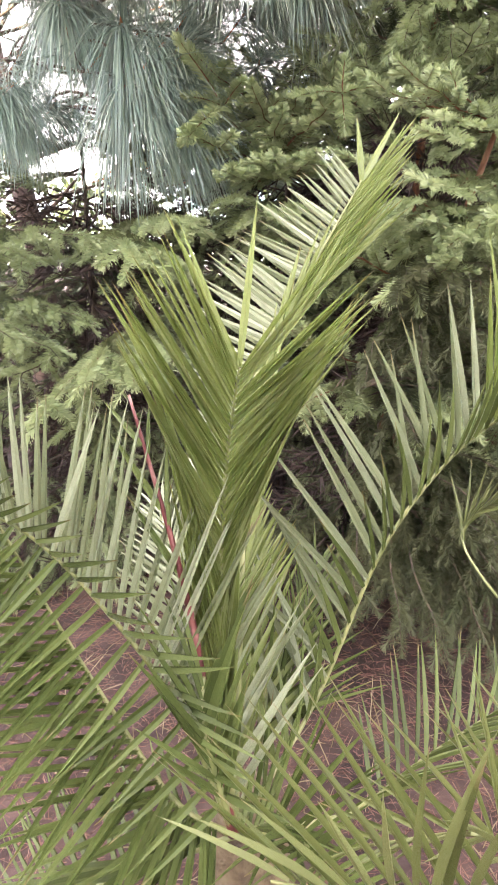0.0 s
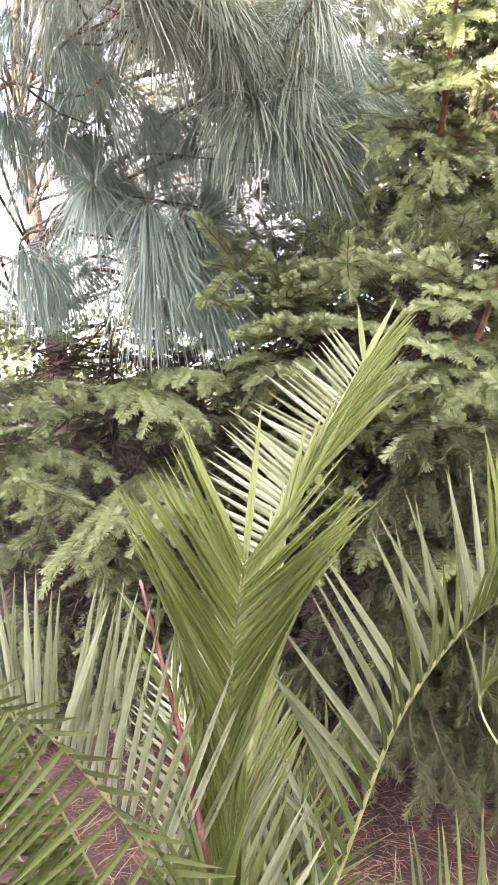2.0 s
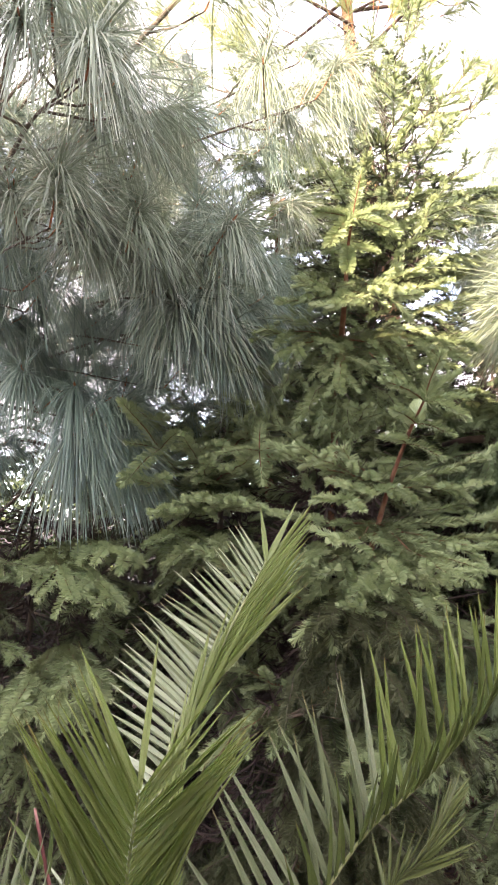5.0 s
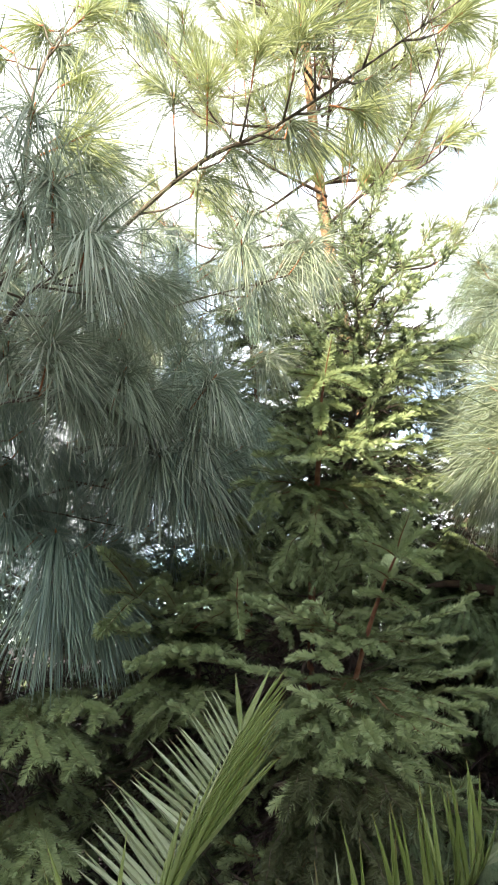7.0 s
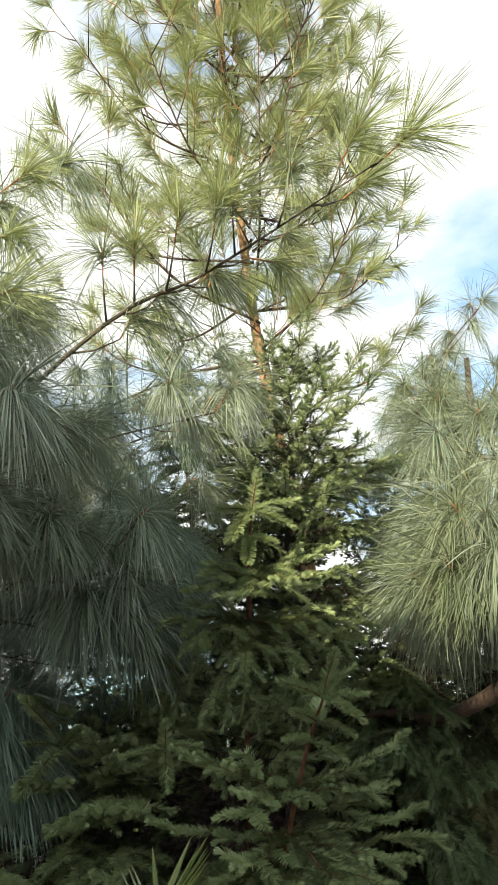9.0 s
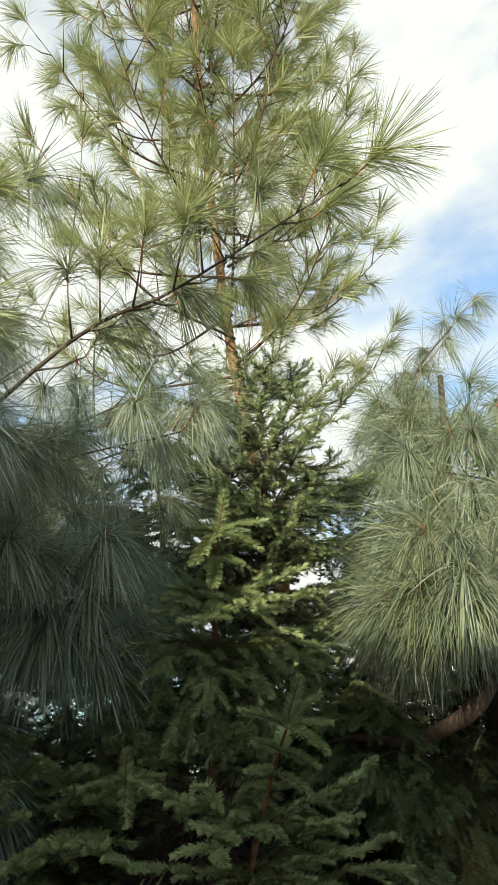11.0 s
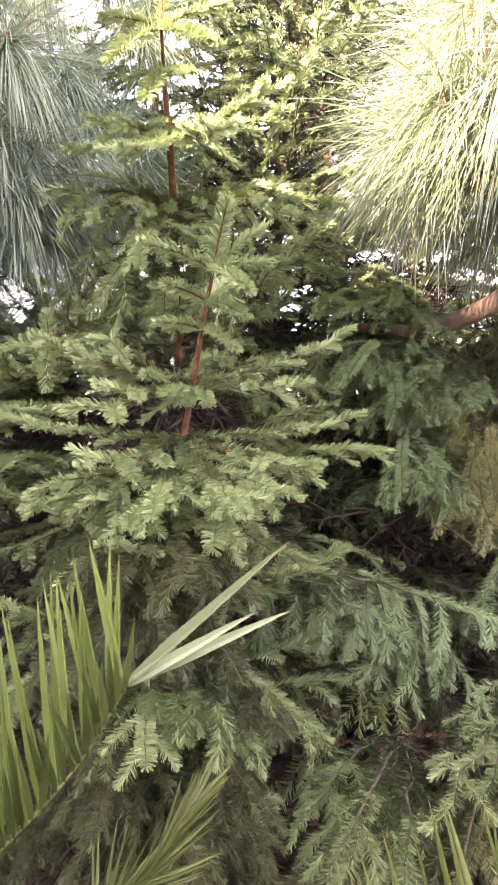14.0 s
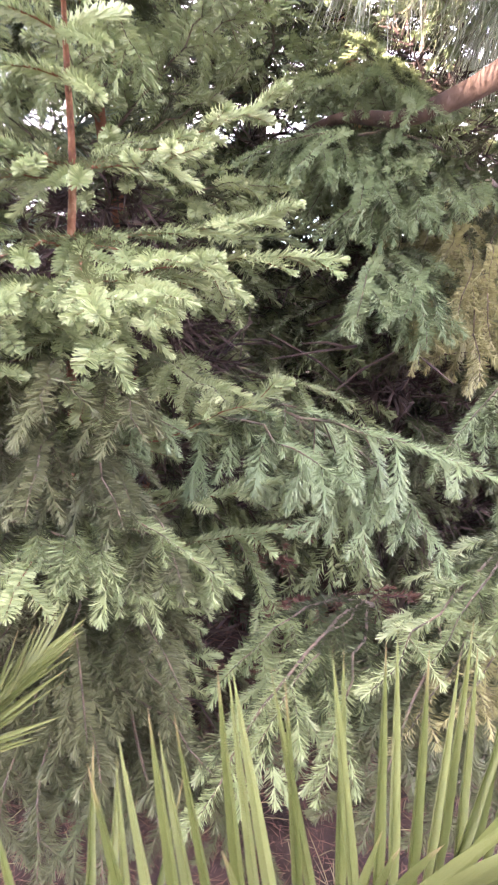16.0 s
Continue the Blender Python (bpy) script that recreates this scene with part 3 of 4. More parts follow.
for _ in range(2200):
    x, y = rng.uniform(-2.2, 2.6), rng.uniform(0.7, 3.4)
    w = rng.uniform(0, 2 * math.pi)
    d = Vector((math.cos(w) * 0.5, math.sin(w) * 0.5, 1)).normalized()
    geo.strand(Vector((x, y, height(x, y) - 0.005)), d, spun(d, rng), rng.uniform(0.06, 0.2), 0.003, 4, Vector((math.cos(w), math.sin(w), -0.6)) * 0.25)
tagged(new("dry_grass", geo.mesh("dry_grass", STRAW)), "sparse straw-coloured dry grass on bare earth", "grass", kind="stuff")

# walls added unseen behind the camera keep the lower garden in shade, in steps
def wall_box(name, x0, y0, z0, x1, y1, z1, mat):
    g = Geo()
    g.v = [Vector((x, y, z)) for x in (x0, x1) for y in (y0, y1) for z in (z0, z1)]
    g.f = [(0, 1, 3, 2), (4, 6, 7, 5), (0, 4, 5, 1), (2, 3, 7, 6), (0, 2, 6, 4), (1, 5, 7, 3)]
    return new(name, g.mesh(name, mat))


tagged(wall_box("shade_wall_high", -14.0, -5.4, -0.1, -4.65, -5.0, 4.98, STUCCO), "unseen plain pale stucco wall added to shade the garden", "wall", kind="structure")
tagged(wall_box("shade_wall_middle", -4.65, -5.4, -0.1, -3.95, -5.0, 4.34, STUCCO), "unseen lower pale stucco wall added to set the shade line", "wall", kind="structure")
tagged(wall_box("shade_wall_low", -3.95, -5.4, -0.1, 9.0, -5.0, 4.1, STUCCO), "unseen lowest pale stucco wall added to set the shade line", "wall", kind="structure")
# unseen side walls, added to cut the low sky light on the garden
tagged(wall_box("added_wall_west", -6.6, -5.0, -0.1, -6.3, 1.6, 2.2, PLASTER), "unseen plain brown-grey wall added to cut sky light from the side", "wall", kind="structure")
tagged(wall_box("added_wall_east", 4.6, -5.0, -0.1, 4.9, 1.6, 2.2, PLASTER), "unseen plain brown-grey wall added to cut sky light from the side", "wall", kind="structure")

# ---- trees ----
def shoots(tree, base, tips, variants):
    for tip in tips:
        bough(tree, base, tip, variants, frng.uniform(-0.3, 0.3))


a_tree = spruce("young spruce with reddish leader and light green shoots", [(0.42, 2.62, 0.0), (0.47, 2.35, 0.8), (0.585, 2.026, 1.428), (0.62, 1.966, 1.59), (0.656, 1.906, 1.752), (0.687, 1.81, 1.895), (0.712, 1.731, 1.987)], 0.0125, YOUNG, 21, 0.25, 1.25, lambda s: 0.85 - 0.35 * s, 0.2, 5, (150, 400), TWIG_RED, inner=60, lower=OLD_SHADED, below=0.6)
shoots(a_tree, (0.712, 1.731, 1.987), [(0.742, 1.671, 2.111), (0.581, 1.66, 2.033), (0.81, 1.733, 2.073), (0.82, 1.671, 1.994), (0.777, 1.59, 1.924)], SHOOTS)
shoots(a_tree, (0.698, 1.766, 1.924), [(0.615, 1.702, 1.957), (0.777, 1.683, 1.887), (0.761, 1.926, 2.018)], SHOOTS)
shoots(a_tree, (0.686, 1.814, 1.871), [(0.597, 1.735, 1.885), (0.754, 1.719, 1.827)], SHOOTS)
shoots(a_tree, (0.656, 1.906, 1.752), [(0.282, 1.908, 1.876), (1.061, 1.995, 1.892), (0.916, 1.771, 1.751), (0.462, 1.728, 1.746)], YOUNG["rise"])
shoots(a_tree, (0.631, 1.957, 1.631), [(0.215, 1.889, 1.688), (1.081, 1.99, 1.677), (0.431, 1.685, 1.583), (0.932, 1.722, 1.569), (0.763, 1.576, 1.485)], YOUNG["rise"])
shoots(a_tree, (0.608, 2.002, 1.531), [(0.324, 1.691, 1.528), (1.18, 2.117, 1.573), (0.88, 1.684, 1.503), (0.582, 1.577, 1.49)], YOUNG["spread"])

b_tree = spruce("spruce with sunlit yellow-green top among darker boughs", [(0.62, 2.7, 0.0), (0.6, 2.6, 1.3), (0.595, 2.38, 2.195), (0.6, 2.32, 2.322), (0.597, 2.22, 2.485), (0.593, 2.17, 2.588), (0.593, 2.08, 2.692)], 0.017, NEAR, 33, 0.9, 2.1, lambda s: 0.75 - 0.35 * s, 0.12, 6, (120, 420), TWIG_RED)
shoots(b_tree, (0.593, 2.08, 2.692), [(0.609, 2.0, 2.822), (0.459, 2.0, 2.681), (0.758, 2.02, 2.725), (0.715, 1.95, 2.598), (0.484, 1.93, 2.548), (0.72, 2.2, 2.74)], SHOOTS)
shoots(b_tree, (0.593, 2.15, 2.61), [(0.553, 1.99, 2.48), (0.67, 2.05, 2.57), (0.5, 2.1, 2.58)], SHOOTS)
shoots(b_tree, (0.597, 2.22, 2.485), [(0.924, 2.1, 2.568), (0.914, 2.0, 2.45), (0.336, 2.1, 2.399), (0.398, 2.05, 2.454), (0.761, 1.9, 2.361), (0.5, 1.93, 2.33), (0.42, 2.3, 2.55), (0.83, 2.3, 2.6)], YOUNG["rise"])
shoots(b_tree, (0.6, 2.32, 2.322), [(1.089, 2.2, 2.271), (0.973, 2.05, 2.185), (0.263, 2.15, 2.297), (0.328, 2.05, 2.183), (0.53, 2.0, 2.06), (0.734, 2.02, 2.103), (0.35, 2.3, 2.4), (0.95, 2.35, 2.38)], YOUNG["spread"])
shoots(b_tree, (0.595, 2.38, 2.195), [(0.338, 2.15, 2.099), (0.582, 2.1, 1.929), (0.937, 2.25, 2.047), (0.24, 2.3, 2.02), (0.42, 2.02, 1.98), (0.78, 2.05, 1.96), (1.05, 2.3, 2.12)], NEAR["droop"])

c_tree = spruce("tall dark spruce with sunlit golden tips", [(1.0, 3.75, 0.0), (1.0, 3.7, 2.0), (1.145, 3.505, 3.663), (1.13, 3.816, 4.437)], 0.04, MIDDLE, 45, 0.9, 4.3, lambda s: 1.45 - 0.95 * s, 0.15, 7, (140, 400), TWIG, inner=110)
d_tree = spruce("slender spruce with orange-brown stem and open sunlit boughs", [(0.42, 3.5, 0.0), (0.44, 3.46, 1.8), (0.478, 3.335, 3.027), (0.463, 3.43, 3.383), (0.441, 3.586, 3.966), (0.412, 3.724, 4.48)], 0.022, MIDDLE, 51, 2.3, 4.45, lambda s: 0.75 - 0.5 * s, 0.17, 5, (170, 370), TWIG_RED, inner=0)
l_tree = spruce("spreading spruce with drooping green boughs", [(-0.75, 3.1, 0.0), (-0.7, 3.05, 1.0), (-0.7, 3.0, 1.95)], 0.03, NEAR, 57, 0.15, 1.95, lambda s: 1.0 - 0.35 * s, 0.16, 5, (165, 385), TWIG, 0)
m_tree = spruce("dense spruce with short green boughs", [(0.15, 3.15, 0.0), (0.15, 3.1, 1.0), (0.18, 3.0, 2.15)], 0.04, NEAR, 63, 0.15, 2.15, lambda s: 1.0 - 0.5 * s, 0.16, 5, (165, 385), TWIG, 0)
r_tree = spruce("broad spruce with drooping blue-green boughs", [(1.55, 3.3, 0.0), (1.55, 3.25, 1.0), (1.6, 3.2, 2.6)], 0.035, BLUE, 71, 0.5, 2.55, lambda s: 0.72 - 0.25 * s, 0.15, 5, (165, 385), TWIG, 0, lower=OLD_SHADED, below=0.4)
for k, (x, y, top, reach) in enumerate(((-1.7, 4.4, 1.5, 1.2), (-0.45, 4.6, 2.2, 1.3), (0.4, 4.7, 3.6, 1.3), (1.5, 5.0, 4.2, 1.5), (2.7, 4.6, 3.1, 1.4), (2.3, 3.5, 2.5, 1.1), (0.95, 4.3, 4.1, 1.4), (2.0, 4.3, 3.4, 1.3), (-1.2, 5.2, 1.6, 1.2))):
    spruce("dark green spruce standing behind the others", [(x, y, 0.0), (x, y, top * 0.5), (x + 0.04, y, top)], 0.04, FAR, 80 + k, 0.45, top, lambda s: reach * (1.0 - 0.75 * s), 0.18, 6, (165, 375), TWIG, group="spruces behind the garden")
shoots(l_tree, (-0.6, 2.85, 1.5), [(-0.135, 2.124, 1.521), (-0.316, 2.018, 1.397), (-0.188, 2.065, 1.38)], YOUNG["spread"])
shoots(l_tree, (-1.08, 2.505, 1.475), [(-0.474, 2.194, 1.474), (-0.646, 2.07, 1.397)], NEAR["spread"])
shoots(l_tree, (-1.058, 2.401, 1.281), [(-0.456, 2.024, 1.225), (-0.547, 1.945, 1.125), (-0.662, 1.904, 1.163)], NEAR["spread"])
shoots(l_tree, (-0.5, 2.8, 1.1), [(-0.324, 1.874, 1.055), (-0.456, 1.829, 1.079), (-0.614, 1.845, 0.946), (-0.25, 1.945, 1.125)], YOUNG["spread"])
shoots(m_tree, (0.05, 2.7, 1.78), [(-0.087, 2.45, 1.909), (0.268, 2.12, 1.877), (0.103, 2.25, 1.867)], YOUNG["rise"])
shoots(m_tree, (-0.087, 2.45, 1.909), [(-0.21, 2.3, 2.068), (-0.191, 2.2, 1.778), (-0.02, 2.35, 1.97), (-0.2, 2.36, 1.93)], SHOOTS)
shoots(m_tree, (0.268, 2.12, 1.877), [(0.27, 2.1, 1.96), (0.134, 2.08, 1.868), (0.373, 2.08, 1.89), (0.273, 2.05, 1.767)], SHOOTS)
shoots(m_tree, (0.1, 2.5, 1.7), [(0.032, 2.15, 1.707), (-0.069, 2.12, 1.664), (0.192, 2.05, 1.708)], YOUNG["rise"])
shoots(m_tree, (0.16, 2.95, 1.95), [(0.307, 2.364, 2.03), (0.155, 2.314, 1.921), (0.404, 2.318, 1.938), (-0.193, 2.407, 2.074)], YOUNG["rise"])
shoots(m_tree, (0.16, 2.95, 1.8), [(0.079, 2.134, 1.713), (-0.052, 2.123, 1.672), (-0.193, 2.228, 1.796), (0.197, 2.101, 1.708), (0.007, 2.321, 1.947)], YOUNG["rise"])
shoots(m_tree, (0.18, 2.95, 1.55), [(-0.018, 2.048, 1.509), (0.127, 2.004, 1.537), (-0.084, 2.065, 1.572)], NEAR["spread"])
shoots(a_tree, (0.656, 1.906, 1.752), [(0.34, 1.706, 1.854), (0.453, 1.777, 1.849), (0.393, 1.686, 1.702)], YOUNG["rise"])
shoots(a_tree, (0.608, 2.002, 1.531), [(0.355, 1.834, 1.483), (0.418, 1.733, 1.492), (0.369, 1.784, 1.297), (0.544, 1.726, 1.465)], YOUNG["spread"])
shoots(a_tree, (0.57, 2.06, 1.47), [(0.53, 1.65, 1.456), (0.747, 1.72, 1.401), (0.314, 1.75, 1.489), (0.832, 1.85, 1.454)], YOUNG["spread"])
shoots(a_tree, (0.545, 2.12, 1.38), [(0.653, 1.62, 1.333), (0.428, 1.7, 1.362), (0.504, 1.65, 1.325), (0.368, 1.7, 1.305), (0.79, 1.72, 1.27)], OLD_SHADED["droop"])
shoots(a_tree, (0.52, 2.2, 1.2), [(0.6, 1.62, 1.16), (0.42, 1.64, 1.15), (0.75, 1.68, 1.12), (0.3, 1.7, 1.1)], OLD_SHADED["droop"])
shoots(a_tree, (0.46, 2.3, 0.62), [(0.42, 1.62, 0.36), (0.55, 1.58, 0.33), (0.68, 1.57, 0.3), (0.3, 1.68, 0.42), (0.82, 1.62, 0.36)], OLD_SHADED["droop"])
shoots(a_tree, (0.47, 2.4, 0.95), [(0.851, 1.657, 1.014), (0.754, 1.742, 1.141), (0.43, 1.644, 0.965)], OLD_SHADED["droop"])
shoots(a_tree, (0.45, 2.5, 0.6), [(0.831, 1.698, 0.784), (0.664, 1.631, 0.726), (0.433, 1.655, 0.816)], OLD_SHADED["droop"])
shoots(r_tree, (0.399, 2.294, 1.269), [(1.015, 2.128, 1.228), (0.833, 1.971, 1.22)], BLUE["fringe"])
shoots(r_tree, (0.804, 2.236, 1.244), [(1.501, 1.989, 1.095), (1.269, 2.063, 1.18), (1.171, 1.892, 1.12)], BLUE["fringe"])
shoots(r_tree, (1.836, 2.456, 1.294), [(1.379, 2.086, 1.071), (1.526, 2.011, 0.983)], BLUE["droop"])
shoots(r_tree, (1.046, 2.323, 1.184), [(1.248, 2.079, 0.852), (1.422, 2.028, 0.856), (1.344, 2.096, 0.914)], BLUE["droop"])
shoots(r_tree, (0.331, 1.975, 1.042), [(0.94, 1.746, 0.96), (0.768, 1.698, 0.976), (0.852, 1.719, 1.053)], NEAR["droop"])
shoots(r_tree, (1.804, 2.457, 0.525), [(0.996, 2.004, 0.572), (1.164, 1.84, 0.541), (1.37, 1.895, 0.552), (0.847, 1.842, 0.546)], OLD_SHADED["spread"])
shoots(r_tree, (0.43, 2.158, 0.566), [(0.832, 1.733, 0.718), (0.689, 1.61, 0.646), (0.926, 1.685, 0.54)], OLD_SHADED["droop"])
shoots(r_tree, (1.76, 2.201, 0.34), [(1.081, 1.72, 0.479), (1.249, 1.664, 0.464), (1.421, 1.767, 0.46)], OLD_SHADED["spread"])
shoots(r_tree, (2.126, 3.166, 2.011), [(1.556, 2.766, 1.679), (1.651, 2.63, 1.556), (1.516, 2.918, 1.858)], OLD_SHADED["droop"])
shoots(r_tree, (1.62, 3.2, 2.0), [(1.42, 2.75, 1.747), (1.646, 2.9, 1.859), (1.358, 2.75, 1.873), (1.739, 2.8, 1.699)], OLIVE["droop"])
shoots(r_tree, (1.65, 3.15, 1.75), [(1.486, 2.7, 1.558), (1.588, 2.75, 1.617), (1.737, 2.7, 1.489), (1.36, 2.72, 1.6)], OLIVE["droop"])
shoots(r_tree, (1.68, 3.1, 1.55), [(1.426, 2.65, 1.44), (1.613, 2.6, 1.439), (1.512, 2.55, 1.29), (1.629, 2.5, 1.237), (1.8, 2.55, 1.35)], OLIVE["droop"])
shoots(r_tree, (1.95, 3.2, 1.9), [(1.95, 2.7, 1.65), (2.05, 2.65, 1.5), (1.9, 2.65, 1.4), (2.1, 2.6, 1.25), (1.85, 2.75, 1.8)], OLIVE["droop"])
shoots(r_tree, (1.5, 3.1, 2.2), [(1.049, 2.5, 2.033), (1.3, 2.45, 2.03), (1.225, 2.6, 2.174)], NEAR["spread"])
shoots(r_tree, (1.45, 3.0, 1.95), [(1.214, 2.5, 1.779), (1.128, 2.55, 1.707), (1.046, 2.5, 1.857)], BLUE["droop"])
shoots(r_tree, (1.3, 2.4, 0.6), [(0.96, 1.75, 0.614), (0.838, 1.6, 0.556), (1.08, 1.7, 0.537), (0.877, 1.85, 0.69)], NEAR["droop"])
shoots(r_tree, (1.6, 2.5, 0.62), [(1.25, 1.85, 0.532), (1.474, 1.95, 0.569), (1.349, 1.8, 0.445), (1.161, 1.65, 0.479), (1.369, 1.7, 0.401)], OLD_SHADED["droop"])
shoots(r_tree, (1.706, 2.693, 1.792), [(1.143, 2.342, 1.641), (0.948, 2.393, 1.831), (1.333, 2.385, 1.802), (1.216, 2.246, 1.67)], BLUE["droop"])
shoots(r_tree, (1.55, 3.1, 1.75), [(1.144, 2.55, 1.835), (1.336, 2.547, 2.018), (1.09, 2.678, 2.123), (1.218, 2.457, 1.682)], BLUE["spread"])
shoots(r_tree, (1.5, 3.0, 2.1), [(1.263, 2.35, 2.013), (1.141, 2.4, 2.005), (1.378, 2.3, 1.919)], BLUE["spread"])
shoots(r_tree, (1.45, 2.95, 1.85), [(1.089, 2.2, 1.784), (1.348, 2.4, 1.867), (1.24, 2.25, 1.7)], BLUE["droop"])
shoots(r_tree, (1.55, 2.95, 1.55), [(1.212, 2.1, 1.446), (1.336, 2.2, 1.438), (1.417, 2.3, 1.358)], BLUE["droop"])
shoots(m_tree, (0.12, 3.1, 1.9), [(-0.073, 2.900, 2.187), (0.034, 2.900, 2.116), (-0.108, 2.850, 2.068), (-0.055, 3.100, 2.296)], NEAR["spread"])
shoots(r_tree, (1.85, 2.5, 0.85), [(1.492, 1.95, 0.74), (1.343, 1.9, 0.703), (1.201, 1.85, 0.67)], NEAR["spread"])
shoots(r_tree, (1.75, 2.4, 0.65), [(1.406, 1.85, 0.585), (1.252, 1.8, 0.57)], OLIVE["spread"])
shoots(r_tree, (1.75, 3.0, 1.65), [(1.534, 2.45, 1.428), (1.631, 2.5, 1.515), (1.571, 2.35, 1.254), (1.511, 2.5, 1.595), (1.613, 2.4, 1.352), (1.407, 2.35, 1.304)], OLIVE["droop"])

shoots(r_tree, (0.832, 2.521, 0.762), [(1.137, 2.391, 0.856), (1.069, 2.362, 0.75)], DRY)
shoots(r_tree, (1.146, 2.566, 0.544), [(1.46, 2.381, 0.626), (1.262, 2.361, 0.552), (0.984, 2.375, 0.605)], DRY)
rng = random.Random(77)
for k in range(14):
    p = Vector((1.259, 2.776, 1.328)) + Vector((rng.gauss(0, 0.12), rng.gauss(0, 0.1), rng.gauss(0, 0.06)))
    d = Vector((rng.uniform(-1, 1), rng.uniform(-1, 0.3), rng.uniform(-0.5, 0.3))).normalized()
    q = p + d * rng.uniform(0.15, 0.4)
    geo = Geo()
    geo.tube([p - r_tree.location, p.lerp(q, 0.5) + spun(d, rng) * 0.02 - r_tree.location, q - r_tree.location], [0.005, 0.004, 0.0015], 5)
    part("dead_twig", geo.mesh("dead_twig", DEADWOOD), r_tree, "bare brown dead twig")
for k in range(7):
    p = Vector((1.36, 2.712, 0.318)) + Vector((rng.gauss(0, 0.25), rng.gauss(0, 0.2), 0))
    w = rng.uniform(0, 6.28)
    sprig = thing("dry_sprig", "reddish dry spruce sprig lying on the earth", "twig", "dry sprigs under the spruce", at=(p.x, p.y, 0.05))
    bough(sprig, (p.x, p.y, 0.05), (p.x + 0.4 * math.cos(w), p.y + 0.4 * math.sin(w), 0.1), DRY)

def leafy(name, label, category, centres, count, size, spread, seed, mat=BROADLEAF):
    """Many small leaves about some centres."""
    r = random.Random(seed)
    g = Geo()
    for _ in range(count):
        c = Vector(r.choice(centres))
        v = Vector((r.gauss(0, 1), r.gauss(0, 1), r.gauss(0, 1)))
        p = c + v.normalized() * spread * r.uniform(0.5, 1.1)
        d = (v.normalized() + Vector((r.gauss(0, 0.5), r.gauss(0, 0.5), r.gauss(0, 0.5)))).normalized()
        sd = spun(d, r)
        i = len(g.v)
        l = size * r.uniform(0.7, 1.3)
        g.v += [p, p + d * l * 0.5 + sd * l * 0.32, p + d * l, p + d * l * 0.5 - sd * l * 0.32]
        g.f.append((i, i + 1, i + 2, i + 3))
    return g.mesh(name, mat)


rng = random.Random(9)
hedge = new("far_woods", leafy("far_woods", "", "", [(x * 0.5 + rng.gauss(0, 0.3), 13 + rng.gauss(0, 0.6), z) for x in range(-44, 45) for z in (0.4, 0.9, 1.4, 1.9, 2.3 + 0.7 * rng.random())], 42000, 0.16, 0.42, 4, DARKLEAF))
tagged(hedge, "distant dark green bushes along the garden edge", "bushes", kind="stuff")
birch_at = Vector((6.913, 8.5, 6.777))
broad = thing("broadleaf_tree", "distant broadleaf tree with a round green crown", "tree", at=(birch_at.x, birch_at.y, 0))
geo = Geo()
geo.tube([Vector((0, 0, 0)), Vector((0.05, 0, birch_at.z * 0.5)), Vector((0, 0, birch_at.z))], [0.12, 0.09, 0.03], 10)
for k in range(9):
    w = k * 2.4
    base = Vector((0, 0, birch_at.z * (0.55 + 0.05 * k)))
    geo.tube([base, base + Vector((math.cos(w) * 0.5, math.sin(w) * 0.5, 0.35)), base + Vector((math.cos(w) * 0.8, math.sin(w) * 0.8, 0.8))], [0.04, 0.025, 0.008], 6)
part("trunk", geo.mesh("trunk", BARK, True), broad)
part("crown", leafy("crown", "", "", [(rng.gauss(0, 0.55), rng.gauss(0, 0.55), birch_at.z * 0.9 + rng.gauss(0, 0.6)) for _ in range(40)], 9000, 0.09, 0.32, 8), broad)

